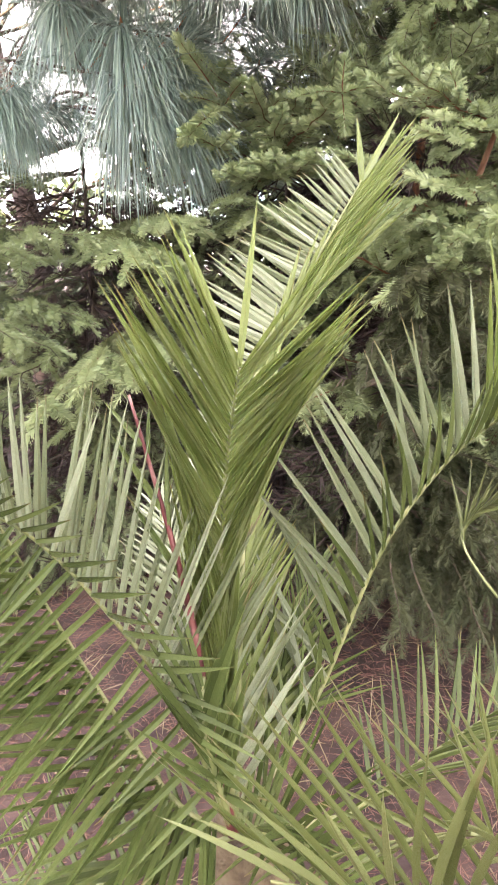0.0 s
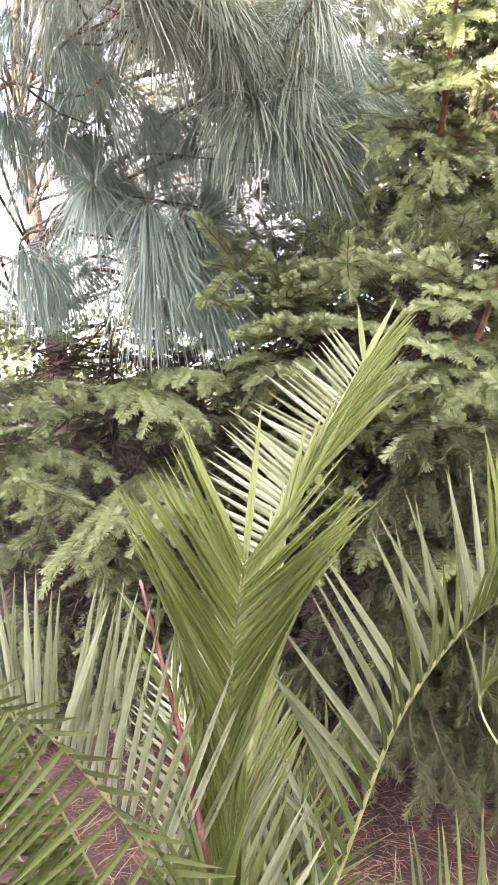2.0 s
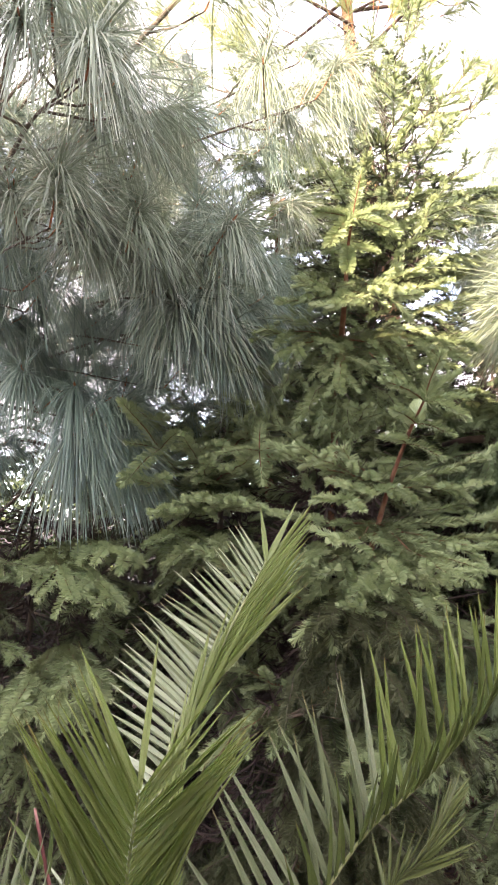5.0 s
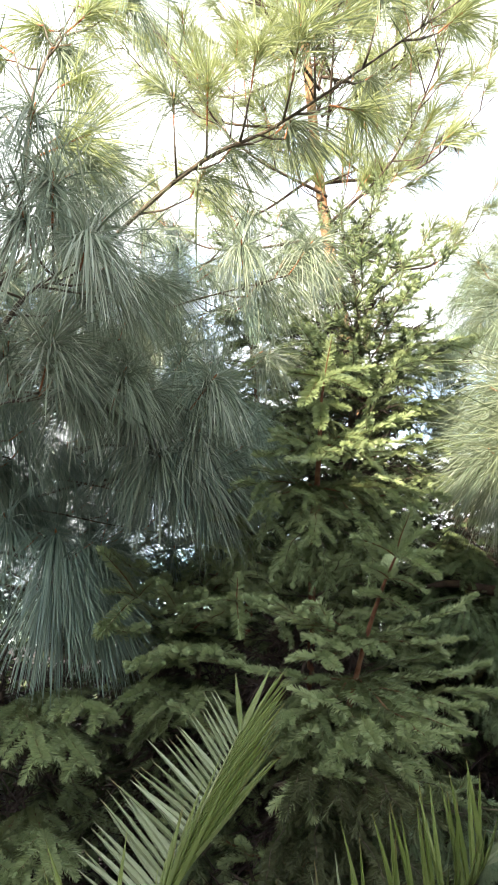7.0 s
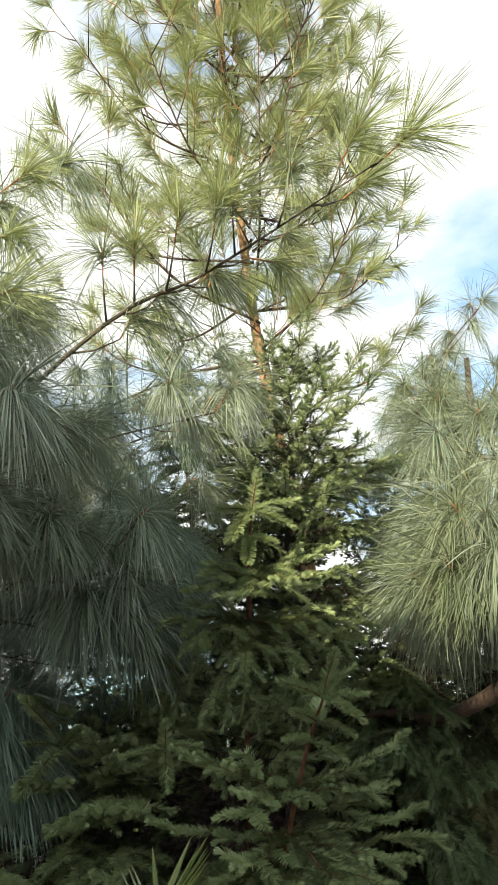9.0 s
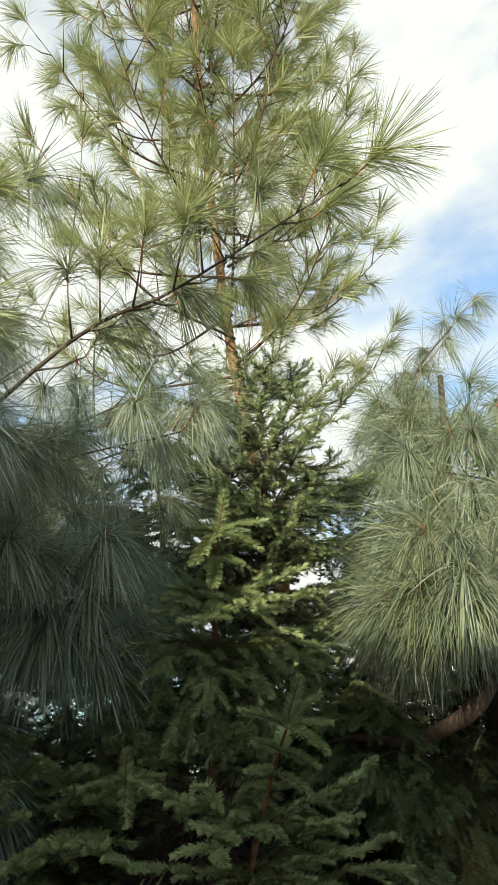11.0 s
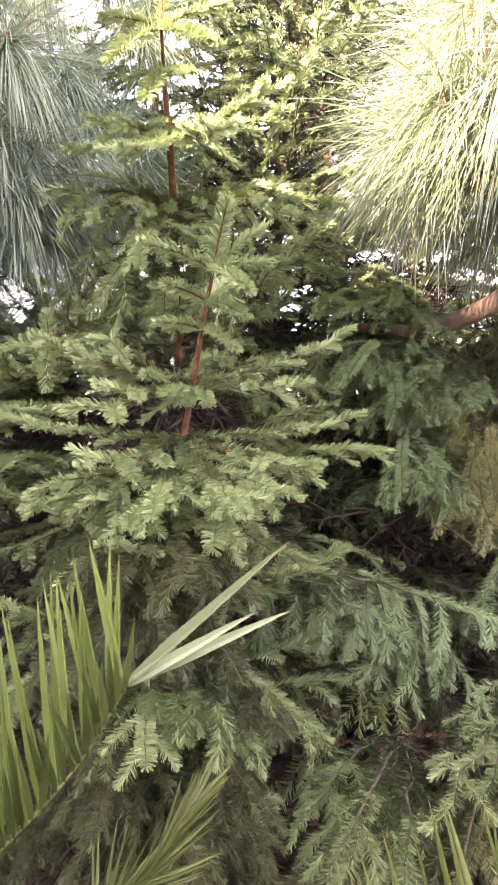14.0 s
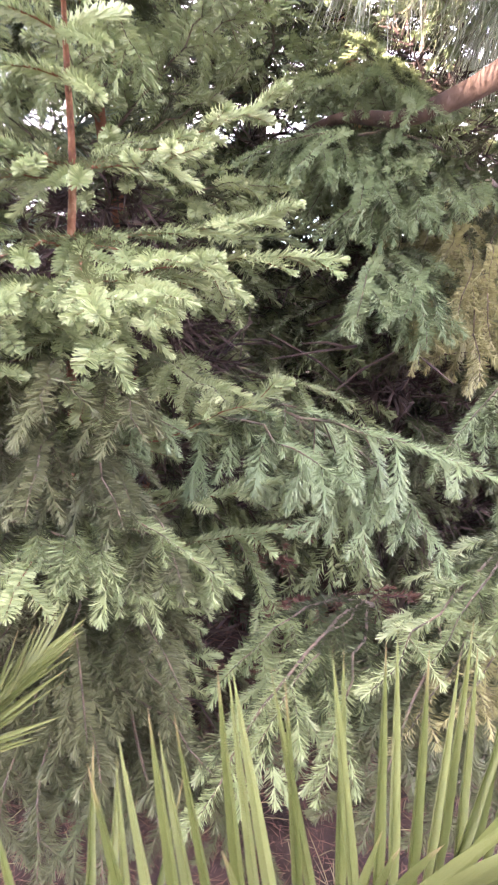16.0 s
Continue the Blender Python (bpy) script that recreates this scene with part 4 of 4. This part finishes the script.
# ---- pines ----
left_pine = pine("pine with long drooping blue-green needles", [(-1.28, 4.05, 0.0), (-1.163, 3.857, 1.114), (-1.253, 3.999, 1.643), (-1.402, 4.144, 2.376), (-1.529, 4.255, 3.369), (-1.458, 4.117, 4.016)], 0.085, BARK)
for line, n in (
    ([(-1.38, 3.95, 1.9), (-1.077, 2.999, 2.159), (-0.593, 2.774, 2.094), (-0.372, 2.653, 2.027)], 9),
    ([(-1.38, 3.95, 1.8), (-1.124, 2.862, 2.035), (-0.871, 2.621, 1.907)], 7),
    ([(-1.38, 3.95, 1.9), (-0.731, 2.848, 1.985), (-0.342, 2.605, 1.851)], 5),
    ([(-1.38, 3.95, 2.2), (-0.743, 3.089, 2.495), (0.029, 2.466, 2.296)], 16),
    ([(-1.38, 3.95, 2.2), (-0.716, 3.322, 2.592), (-0.188, 3.097, 2.528), (0.206, 2.978, 2.469)], 14),
    ([(-1.38, 3.95, 2.5), (-0.757, 2.945, 2.731), (0.096, 2.635, 2.732)], 14),
    ([(-1.38, 3.95, 2.5), (-0.537, 3.117, 2.987), (0.298, 2.854, 2.778)], 12),
    ([(-1.38, 3.95, 2.7), (-0.699, 2.417, 2.694), (-0.208, 2.289, 2.601)], 12),
    ([(-1.38, 3.95, 2.8), (-0.708, 2.762, 3.207), (-0.155, 2.641, 3.143)], 12),
    ([(-1.38, 3.95, 2.9), (-0.875, 2.24, 2.805), (-0.447, 2.089, 2.629)], 10),
    ([(-1.38, 3.95, 2.6), (-0.972, 2.482, 2.551), (-0.684, 2.368, 2.509)], 8),
    ([(-1.38, 3.95, 3.0), (-0.454, 3.056, 3.145), (0.333, 2.948, 3.131)], 12),
    ([(-1.38, 3.95, 3.1), (-0.565, 2.054, 2.882), (-0.285, 1.631, 2.85)], 10),
    ([(-1.38, 3.95, 2.9), (-1.04, 2.543, 3.163), (-0.755, 2.4, 3.017)], 8),
    ([(-1.38, 3.95, 2.6), (-1.126, 2.748, 2.77), (-0.86, 2.653, 2.8)], 8),
    ([(-1.38, 3.95, 2.3), (-1.177, 2.87, 2.453), (-0.851, 2.765, 2.447)], 8),
    ([(-1.38, 3.95, 2.1), (-0.843, 3.264, 2.379), (-0.183, 3.029, 2.273)], 8),
    ([(-1.38, 3.95, 2.7), (-0.267, 3.089, 3.27), (0.356, 2.938, 3.093)], 9),
    ([(-1.38, 3.95, 2.9), (-0.265, 3.067, 3.575), (0.253, 2.92, 3.411)], 9),
    ([(-1.38, 3.95, 2.3), (-0.194, 3.169, 2.795), (0.313, 3.024, 2.639)], 8),
    ([(-1.38, 3.95, 3.2), (-0.44, 2.815, 3.407), (0.063, 2.722, 3.443)], 9),
    ([(-1.38, 3.95, 3.2), (0.131, 3.386, 3.605), (0.709, 3.346, 3.841)], 8),
):
    # limbs rooted higher mostly take the needles with sunlight in their colour
    pine_limb(left_pine, line, 0.011, round(n * 0.5), 0.28, HANGING_MID + HANGING[:1] if line[0][2] >= 2.7 else HANGING, 1.0, 0.45, TWIG, 0.3, 1.5)
for k in range(9):
    root = Vector((-1.36, 4.0, 1.7 + 0.22 * k))
    tip = Vector((-0.1 + 0.25 * math.sin(k * 2.1), 3.6 + 0.25 * math.cos(k * 3.1), 1.8 + 0.24 * k))
    pine_limb(left_pine, [root, root.lerp(tip, 0.5) + Vector((0, 0.1, 0.1)), tip], 0.012, 9, 0.32, FAR_DARK, 1.1, 0.1, TWIG)
for line in (
    [(-1.36, 4.0, 2.3), (-1.1, 3.6, 2.45), (-0.85, 3.45, 2.36)],
    [(-1.36, 4.0, 2.2), (-0.9, 3.6, 2.4), (-0.55, 3.5, 2.3)],
    [(-1.36, 4.0, 2.2), (-0.8, 3.7, 2.5), (-0.3, 3.5, 2.46)],
):
    pine_limb(left_pine, line, 0.011, 6, 0.22, HANGING, 1.0, 0.3, TWIG, 0.3, 1.2)
pine_limb(left_pine, [(-1.237, 3.938, 1.609), (-1.042, 3.699, 1.681), (-0.789, 3.431, 1.84)], 0.02, 0, 0.2, HANGING)
pine_limb(left_pine, [(-1.4, 3.95, 3.2), (-0.09, 2.129, 3.456), (0.412, 1.761, 3.572), (1.01, 1.436, 3.862)], 0.013, 15, 0.2, ARCHED + HANGING_WARM[:1], 1.1, 0.3, TWIG, 0.35)
pine_limb(left_pine, [(-1.4, 3.95, 3.3), (-0.517, 1.785, 3.037), (-0.52, 1.865, 3.723), (-0.439, 2.018, 4.295)], 0.012, 14, 0.22, ARCHED + HANGING_MID, 1.05, 0.3, TWIG, 0.8)

for line, n in (
    ([(-1.4, 3.95, 3.2), (-0.746, 2.567, 3.252), (-0.413, 2.476, 3.685)], 12),
    ([(-1.4, 3.95, 3.1), (-0.663, 2.052, 2.877), (-0.489, 2.037, 3.208)], 9),
    ([(-1.4, 3.95, 3.3), (-0.182, 3.063, 3.559), (0.486, 2.94, 3.873)], 10),
):
    pine_limb(left_pine, line, 0.012, round(n * 0.6), 0.28, HANGING_MID, 1.0, 0.4, TWIG, 0.4, 1.3)

for line in (
    [(-1.38, 3.95, 2.8), (-1.103, 2.931, 3.451), (-0.783, 2.551, 3.193)],
    [(-1.38, 3.95, 2.6), (-1.112, 2.829, 3.072), (-0.837, 2.582, 2.923)],
    [(-1.38, 3.95, 2.5), (-1.123, 2.858, 2.793), (-0.782, 2.619, 2.672)],
    [(-1.38, 3.95, 2.3), (-1.137, 2.892, 2.534), (-0.885, 2.659, 2.437)],
    [(-1.38, 3.95, 3.0), (-0.965, 2.889, 3.294), (-0.706, 2.754, 3.178)],
):
    pine_limb(left_pine, line, 0.01, 5, 0.2, HANGING, 1.0, 0.5, TWIG, 0.3, 1.3)
# boughs that reach towards the garden, each with its tuft
for line, n in (
    ([(-1.4, 3.95, 3.0), (-0.62, 2.2, 2.95), (-0.23, 1.42, 2.7)], 3),
    ([(-1.4, 3.95, 3.2), (-0.8, 2.3, 3.2), (-0.436, 1.52, 3.14)], 4),
    ([(-1.4, 3.95, 2.8), (-0.75, 2.4, 2.6), (-0.387, 1.77, 2.48)], 3),
    ([(-1.4, 3.95, 2.7), (-0.6, 2.7, 2.7), (-0.194, 2.02, 2.52)], 3),
    ([(-1.4, 3.95, 2.8), (-0.4, 2.8, 2.8), (0.068, 2.27, 2.62)], 3),
    ([(-1.4, 3.95, 2.6), (-0.4, 2.8, 2.6), (0.04, 2.32, 2.44)], 3),
    ([(-1.4, 3.95, 3.2), (-0.2, 2.7, 3.2), (0.428, 2.02, 3.08)], 4),
    ([(-1.4, 3.95, 2.4), (-0.3, 2.8, 2.45), (0.088, 2.37, 2.28)], 3),
    ([(-1.4, 3.95, 3.0), (-0.6, 2.7, 3.0), (-0.201, 2.12, 2.83)], 3),
):
    pine_limb(left_pine, line, 0.01, n, 0.14, HANGING_MID, 1.05, 0.8, TWIG, 0.4, 1.0)
LONG = [tuft(110 + i, 250, 0.36, 0.0031, 0.12, 0.4, 0.55, (0.2, 1.05), PINE, 6) for i in range(3)]
for line, n in (
    ([(-1.38, 3.95, 1.9), (-1.234, 2.774, 2.092), (-0.861, 2.419, 1.926)], 3),
    ([(-1.38, 3.95, 2.3), (-0.23, 2.715, 2.647), (0.093, 2.459, 2.465)], 6),
):
    pine_limb(left_pine, line, 0.012, n, 0.13, LONG, 0.95, 0.86, TWIG, 0.2, 0.6)
pine_limb(left_pine, [(-1.38, 3.95, 2.1), (-0.7, 3.0, 2.25), (-0.4, 2.66, 2.08)], 0.012, 4, 0.12, LONG, 1.15, 0.86, TWIG, 0.2, 0.9)
pine_limb(left_pine, [(-1.38, 3.95, 2.0), (-0.75, 2.9, 2.05), (-0.42, 2.58, 1.9)], 0.011, 3, 0.08, LONG, 1.2, 0.9, TWIG, 0.2, 0.6)

back_pine = pine("tall pine with an open sunlit crown", [(1.6, 4.5, 0.0), (1.5, 4.45, 2.5), (1.251, 4.4, 4.335), (1.116, 4.3, 5.258), (0.912, 3.9, 7.107), (0.807, 3.5, 8.388), (0.781, 3.2, 9.968)], 0.06, BARK_ORANGE)
for k in range(46):
    s = k / 45
    az = radians(137.5 * k + 20)
    root = Vector((1.193, 4.35, 4.729)).lerp(Vector((0.797, 3.3, 9.652)), s)
    reach = 1.7 - 0.9 * s + 0.3 * math.sin(k * 2.3)
    mid = root + Vector((math.cos(az), math.sin(az), 0.1)) * reach * 0.55
    tip = root + Vector((math.cos(az), math.sin(az), 0.45 + 0.35 * s)) * reach
    pine_limb(back_pine, [root, mid, tip], 0.014, 13, 0.32, FAR_TUFT, 1.0, 0.25, BARK, 0.9)

for k in range(26):
    root = Vector((1.185, 4.35, 4.566)).lerp(Vector((0.797, 3.3, 9.652)), (k + 0.5) / 26)
    az = radians(-90 + 75 * math.sin(k * 2.7))
    tip = root + Vector((math.cos(az), math.sin(az), 0.35)) * (0.35 + 0.2 * math.cos(k * 1.9))
    pine_limb(back_pine, [root, root.lerp(tip, 0.5), tip], 0.01, 4, 0.2, FAR_TUFT, 1.0, 0.3, BARK, 0.9)

right_pine = pine("pine with long drooping sunlit yellow-green needles", [(2.5, 4.1, 0.0), (2.5, 4.05, 1.8), (2.6, 3.9, 3.4), (2.7, 3.8, 4.6)], 0.07, BARK)
for line, n, rad in (
    ([(2.5, 4.0, 1.7), (2.0, 2.7, 2.22), (1.683, 2.42, 2.06), (1.55, 2.45, 1.994), (1.385, 2.5, 1.945), (1.25, 2.63, 1.985), (1.14, 2.74, 1.97)], 1, 0.064),
    ([(2.5, 4.0, 2.0), (1.724, 2.323, 2.342), (1.581, 2.117, 2.346), (1.396, 2.008, 2.326)], 11, 0.02),
    ([(2.5, 3.9, 2.2), (1.805, 2.347, 2.432), (1.458, 2.038, 2.246)], 10, 0.02),
    ([(2.5, 3.9, 2.3), (1.916, 2.646, 2.775), (1.589, 2.325, 2.735)], 8, 0.02),
    ([(2.55, 3.9, 2.6), (1.782, 2.15, 2.468), (1.453, 1.959, 2.53)], 9, 0.02),
    ([(2.55, 3.9, 2.7), (2.023, 2.58, 2.914), (1.686, 2.44, 2.779)], 9, 0.018),
    ([(2.6, 3.9, 3.0), (2.22, 2.626, 3.088), (1.7, 2.436, 3.149)], 9, 0.018),
    ([(2.6, 3.9, 3.1), (2.281, 3.242, 3.454), (1.992, 3.193, 3.658)], 9, 0.018),
    ([(2.6, 3.9, 3.3), (2.435, 3.918, 4.431), (3.448, 4.269, 5.742)], 8, 0.02),
    ([(2.6, 3.9, 2.6), (2.562, 3.532, 2.992), (2.138, 3.442, 3.039)], 9, 0.018),
    ([(2.6, 3.9, 2.5), (2.09, 2.736, 2.339), (1.675, 2.645, 2.385)], 9, 0.018),
    ([(2.6, 3.9, 2.8), (2.64, 3.102, 2.932), (2.124, 2.914, 3.002)], 9, 0.018),
    ([(2.6, 3.9, 3.2), (3.175, 3.55, 3.83), (2.642, 3.359, 3.892)], 9, 0.018),
    ([(2.6, 3.9, 3.2), (2.821, 3.844, 4.155), (2.227, 3.746, 4.175)], 8, 0.018),
):
    pine_limb(right_pine, line, rad * 0.8, n if n > 1 else 0, 0.21, HANGING_WARM[:3] + HANGING_MID, 1.1, 0.4, BARK, 0.3, 1.3)

for line in (
    [(2.6, 3.9, 3.0), (2.27, 3.901, 3.593), (1.764, 3.666, 3.489)],
    [(2.6, 3.9, 2.8), (2.259, 3.666, 3.102), (1.768, 3.423, 2.968)],
    [(2.6, 3.9, 2.7), (2.55, 4.056, 3.785), (1.917, 3.784, 3.543)],
    [(2.6, 3.9, 3.3), (2.907, 4.334, 4.439), (2.404, 4.224, 4.413)],
):
    pine_limb(right_pine, line, 0.014, 9, 0.25, HANGING_MID + HANGING[:2], 1.0, 0.45, BARK, 0.4, 1.3)

# ---- palm ----
palm = thing("palm", "feather palm with stiff green fronds rising from a fibrous base", "palm", at=(0.0, 1.0, 0.0))
geo = Geo()
stem = bezier([(0, 0.02, -0.03), (0.0, 0.01, 0.2), (0.0, 0.0, 0.5)], 10)
geo.tube(stem, [0.11, 0.12, 0.115, 0.11, 0.1, 0.095, 0.09, 0.08, 0.075, 0.06, 0.03], 14)
part("stem", geo.mesh("stem", FIBRE, True), palm, "brown fibrous stem")
HUB = (-0.022, 0.813, 0.571)
frond(palm, [HUB, (-0.042, 0.886, 0.841), (-0.035, 0.911, 1.092), (-0.013, 0.876, 1.269)], (0.05, -1, 0.25), 52, 0.33, 0.0115, 0.12, 10, (6, 8, 15, 27, 33, 35, 26), "fresh", (0, 1), 1, profile=0.95, jitter=0.4, label="upright young yellow-green frond", ends=[(0.011, 0.882, 1.484), (-0.11, 0.909, 1.469)])
frond(palm, [HUB, (-0.014, 0.95, 0.851), (0.009, 1.147, 1.199), (0.108, 1.267, 1.378), (0.216, 1.367, 1.555)], (0.5, 0.9, 0.2), 50, 0.34, 0.0155, 0.3, 20, (40, 60, 62, 44), ("pale", "fresh"), (0, 1), 2, profile=0.9, skew=(1.15, 0.2), sized=(0.8, 1.0), jitter=0.6, ends=[(0.207, 1.399, 1.676), (0.294, 1.423, 1.687)])
frond(palm, [HUB, (0.116, 0.996, 0.673), (0.23, 1.063, 0.923), (0.35, 1.104, 1.078), (0.462, 1.082, 1.187), (0.545, 1.056, 1.284), (0.605, 1.03, 1.38)], (-0.5, -0.8, 0.35), 44, 0.29, 0.0152, 0.05, 28, (62, 60, 56, 52, 45, 30), ("green", "pale", "fresh"), (0, 1), 3, 0.0045, skew=(0.9, 1.0), sized=(0.62, 1.0), profile=0.95, jitter=1.7, fold=(1, 78), ends=[(0.789, 1.049, 1.529), (0.746, 1.02, 1.457), (0.789, 1.039, 1.453)])
frond(palm, [HUB, (-0.087, 0.87, 0.705), (-0.147, 0.879, 0.816), (-0.239, 0.882, 0.946), (-0.313, 0.857, 1.044), (-0.375, 0.801, 1.106)], (0.15, -0.9, 0.35), 42, 0.31, 0.0142, 0.05, 12, (56, 50, 44), ("pale", "green", "green"), (0, 1), 4, 0.006, skew=(1.0, 1.85), sized=(1.0, 0.62), fold=(-1, 66, 2), profile=0.85)
frond(palm, [HUB, (-0.113, 0.843, 0.605), (-0.215, 0.905, 0.719), (-0.299, 0.939, 0.848), (-0.374, 0.933, 1.018), (-0.404, 0.904, 1.103)], (0.15, -0.9, 0.35), 46, 0.28, 0.0132, 0.06, 14, (62, 56, 50), "green", (0, 2), 5, 0.0055, skew=(1.75, 1.0), sized=(0.95, 1.0), fold=(1, 35), profile=0.85)
frond(palm, [HUB, (-0.065, 0.871, 0.788), (-0.107, 0.903, 0.985), (-0.175, 0.955, 1.216)], (0, -1, 0.2), 3, 0.16, 0.012, 0.55, 20, (20, 15), "green", (0, 1), 6, 0.0095, mat=RACHIS_RED, label="dried reddish petiole with few leaflets")
frond(palm, [HUB, (0.182, 0.986, 0.445), (0.341, 1.096, 0.466), (0.533, 1.208, 0.498), (0.711, 1.312, 0.501)], (-0.2, -0.2, 1), 22, 0.24, 0.014, 0.3, 40, (60, 35), "green", (0, 2), 7)
frond(palm, [HUB, (0.028, 0.993, 0.663), (0.01, 1.134, 0.804), (0.004, 1.228, 0.961)], (0.2, -1, 0.1), 22, 0.2, 0.014, 0.25, 25, (40, 25), "fresh", (0, 2), 9)
frond(palm, [HUB, (-0.062, 1.036, 0.631), (-0.127, 1.225, 0.757), (-0.205, 1.411, 0.869)], (0.2, -1, 0.1), 22, 0.24, 0.014, 0.25, 25, (45, 25), "pale", (0, 2), 10)
frond(palm, [HUB, (-0.225, 0.875, 0.416), (-0.381, 0.905, 0.334), (-0.571, 0.934, 0.248)], (0, 0, 1), 26, 0.24, 0.013, 0.05, 45, (70, 45), "green", (0, 2), 11, 0.005)
frond(palm, [HUB, (0.05, 0.818, 0.588), (0.091, 0.724, 0.625), (0.135, 0.629, 0.658)], (-0.2, -0.3, 1), 22, 0.22, 0.01, 0.02, 40, (60, 40), "green", (0, 2), 19, 0.005)
frond(palm, [HUB, (-0.02, 0.968, 0.569), (0.07, 1.05, 0.681), (0.129, 1.176, 0.842)], (-0.2, -1, 0.1), 26, 0.24, 0.014, 0.1, 30, (40, 20), "green", (0, 2), 20, 0.005)
frond(palm, [HUB, (-0.038, 0.933, 0.708), (-0.025, 1.009, 0.839), (-0.011, 1.091, 0.99)], (0.1, -1, 0.1), 26, 0.22, 0.013, 0.1, 30, (30, 15), "fresh", (0, 2), 12)
frond(palm, [HUB, (-0.067, 0.84, 0.748), (-0.06, 0.91, 0.855), (-0.05, 0.985, 0.982)], (0.3, -1, 0.1), 22, 0.2, 0.013, 0.1, 30, (28, 14), "green", (0, 2), 13)
right_palm = thing("palm", "low feather palm with yellow-green fronds", "palm", at=(0.66, 0.82, 0.0))
geo = Geo()
geo.tube([Vector((0, 0, -0.03)), Vector((0, 0, 0.25)), Vector((0, 0, 0.5)), Vector((0, 0, 0.62))], [0.07, 0.08, 0.07, 0.02], 12)
part("stem", geo.mesh("stem", FIBRE, True), right_palm, "brown fibrous stem")
HUB = (0.66, 0.82, 0.6)
frond(right_palm, [HUB, (0.28, 0.567, 0.733), (0.136, 0.488, 0.825), (0.019, 0.461, 0.881)], (0.0, 0.3, 1), 15, 0.26, 0.0095, 0.1, 55, (70, 25), "olive", (0, 1), 14, profile=0.9)
frond(right_palm, [HUB, (0.366, 0.637, 0.685), (0.27, 0.634, 0.754), (0.128, 0.615, 0.758)], (0.0, -0.2, 1), 14, 0.24, 0.0095, 0.1, 40, (60, 25), "olive", (0, 2), 17)
frond(right_palm, [HUB, (0.79, 0.95, 0.89), (0.896, 1.0, 0.93), (1.006, 1.0, 0.995), (1.102, 1.0, 1.045), (1.168, 1.0, 1.07), (1.297, 1.0, 1.106)], (-0.2, -0.1, 1), 34, 0.225, 0.0115, 0.22, 64, (76, 68, 57, 50), "olive", (0, 1), 15, profile=0.9)
frond(right_palm, [HUB, (0.480, 1.360, 0.786), (0.573, 1.420, 0.903), (0.665, 1.480, 1.003)], (0.5, -0.8, 0.3), 26, 0.16, 0.009, 0.36, 18, (17, 14, 10), "olive", (0, 1), 16, 0.0035, profile=0.8)
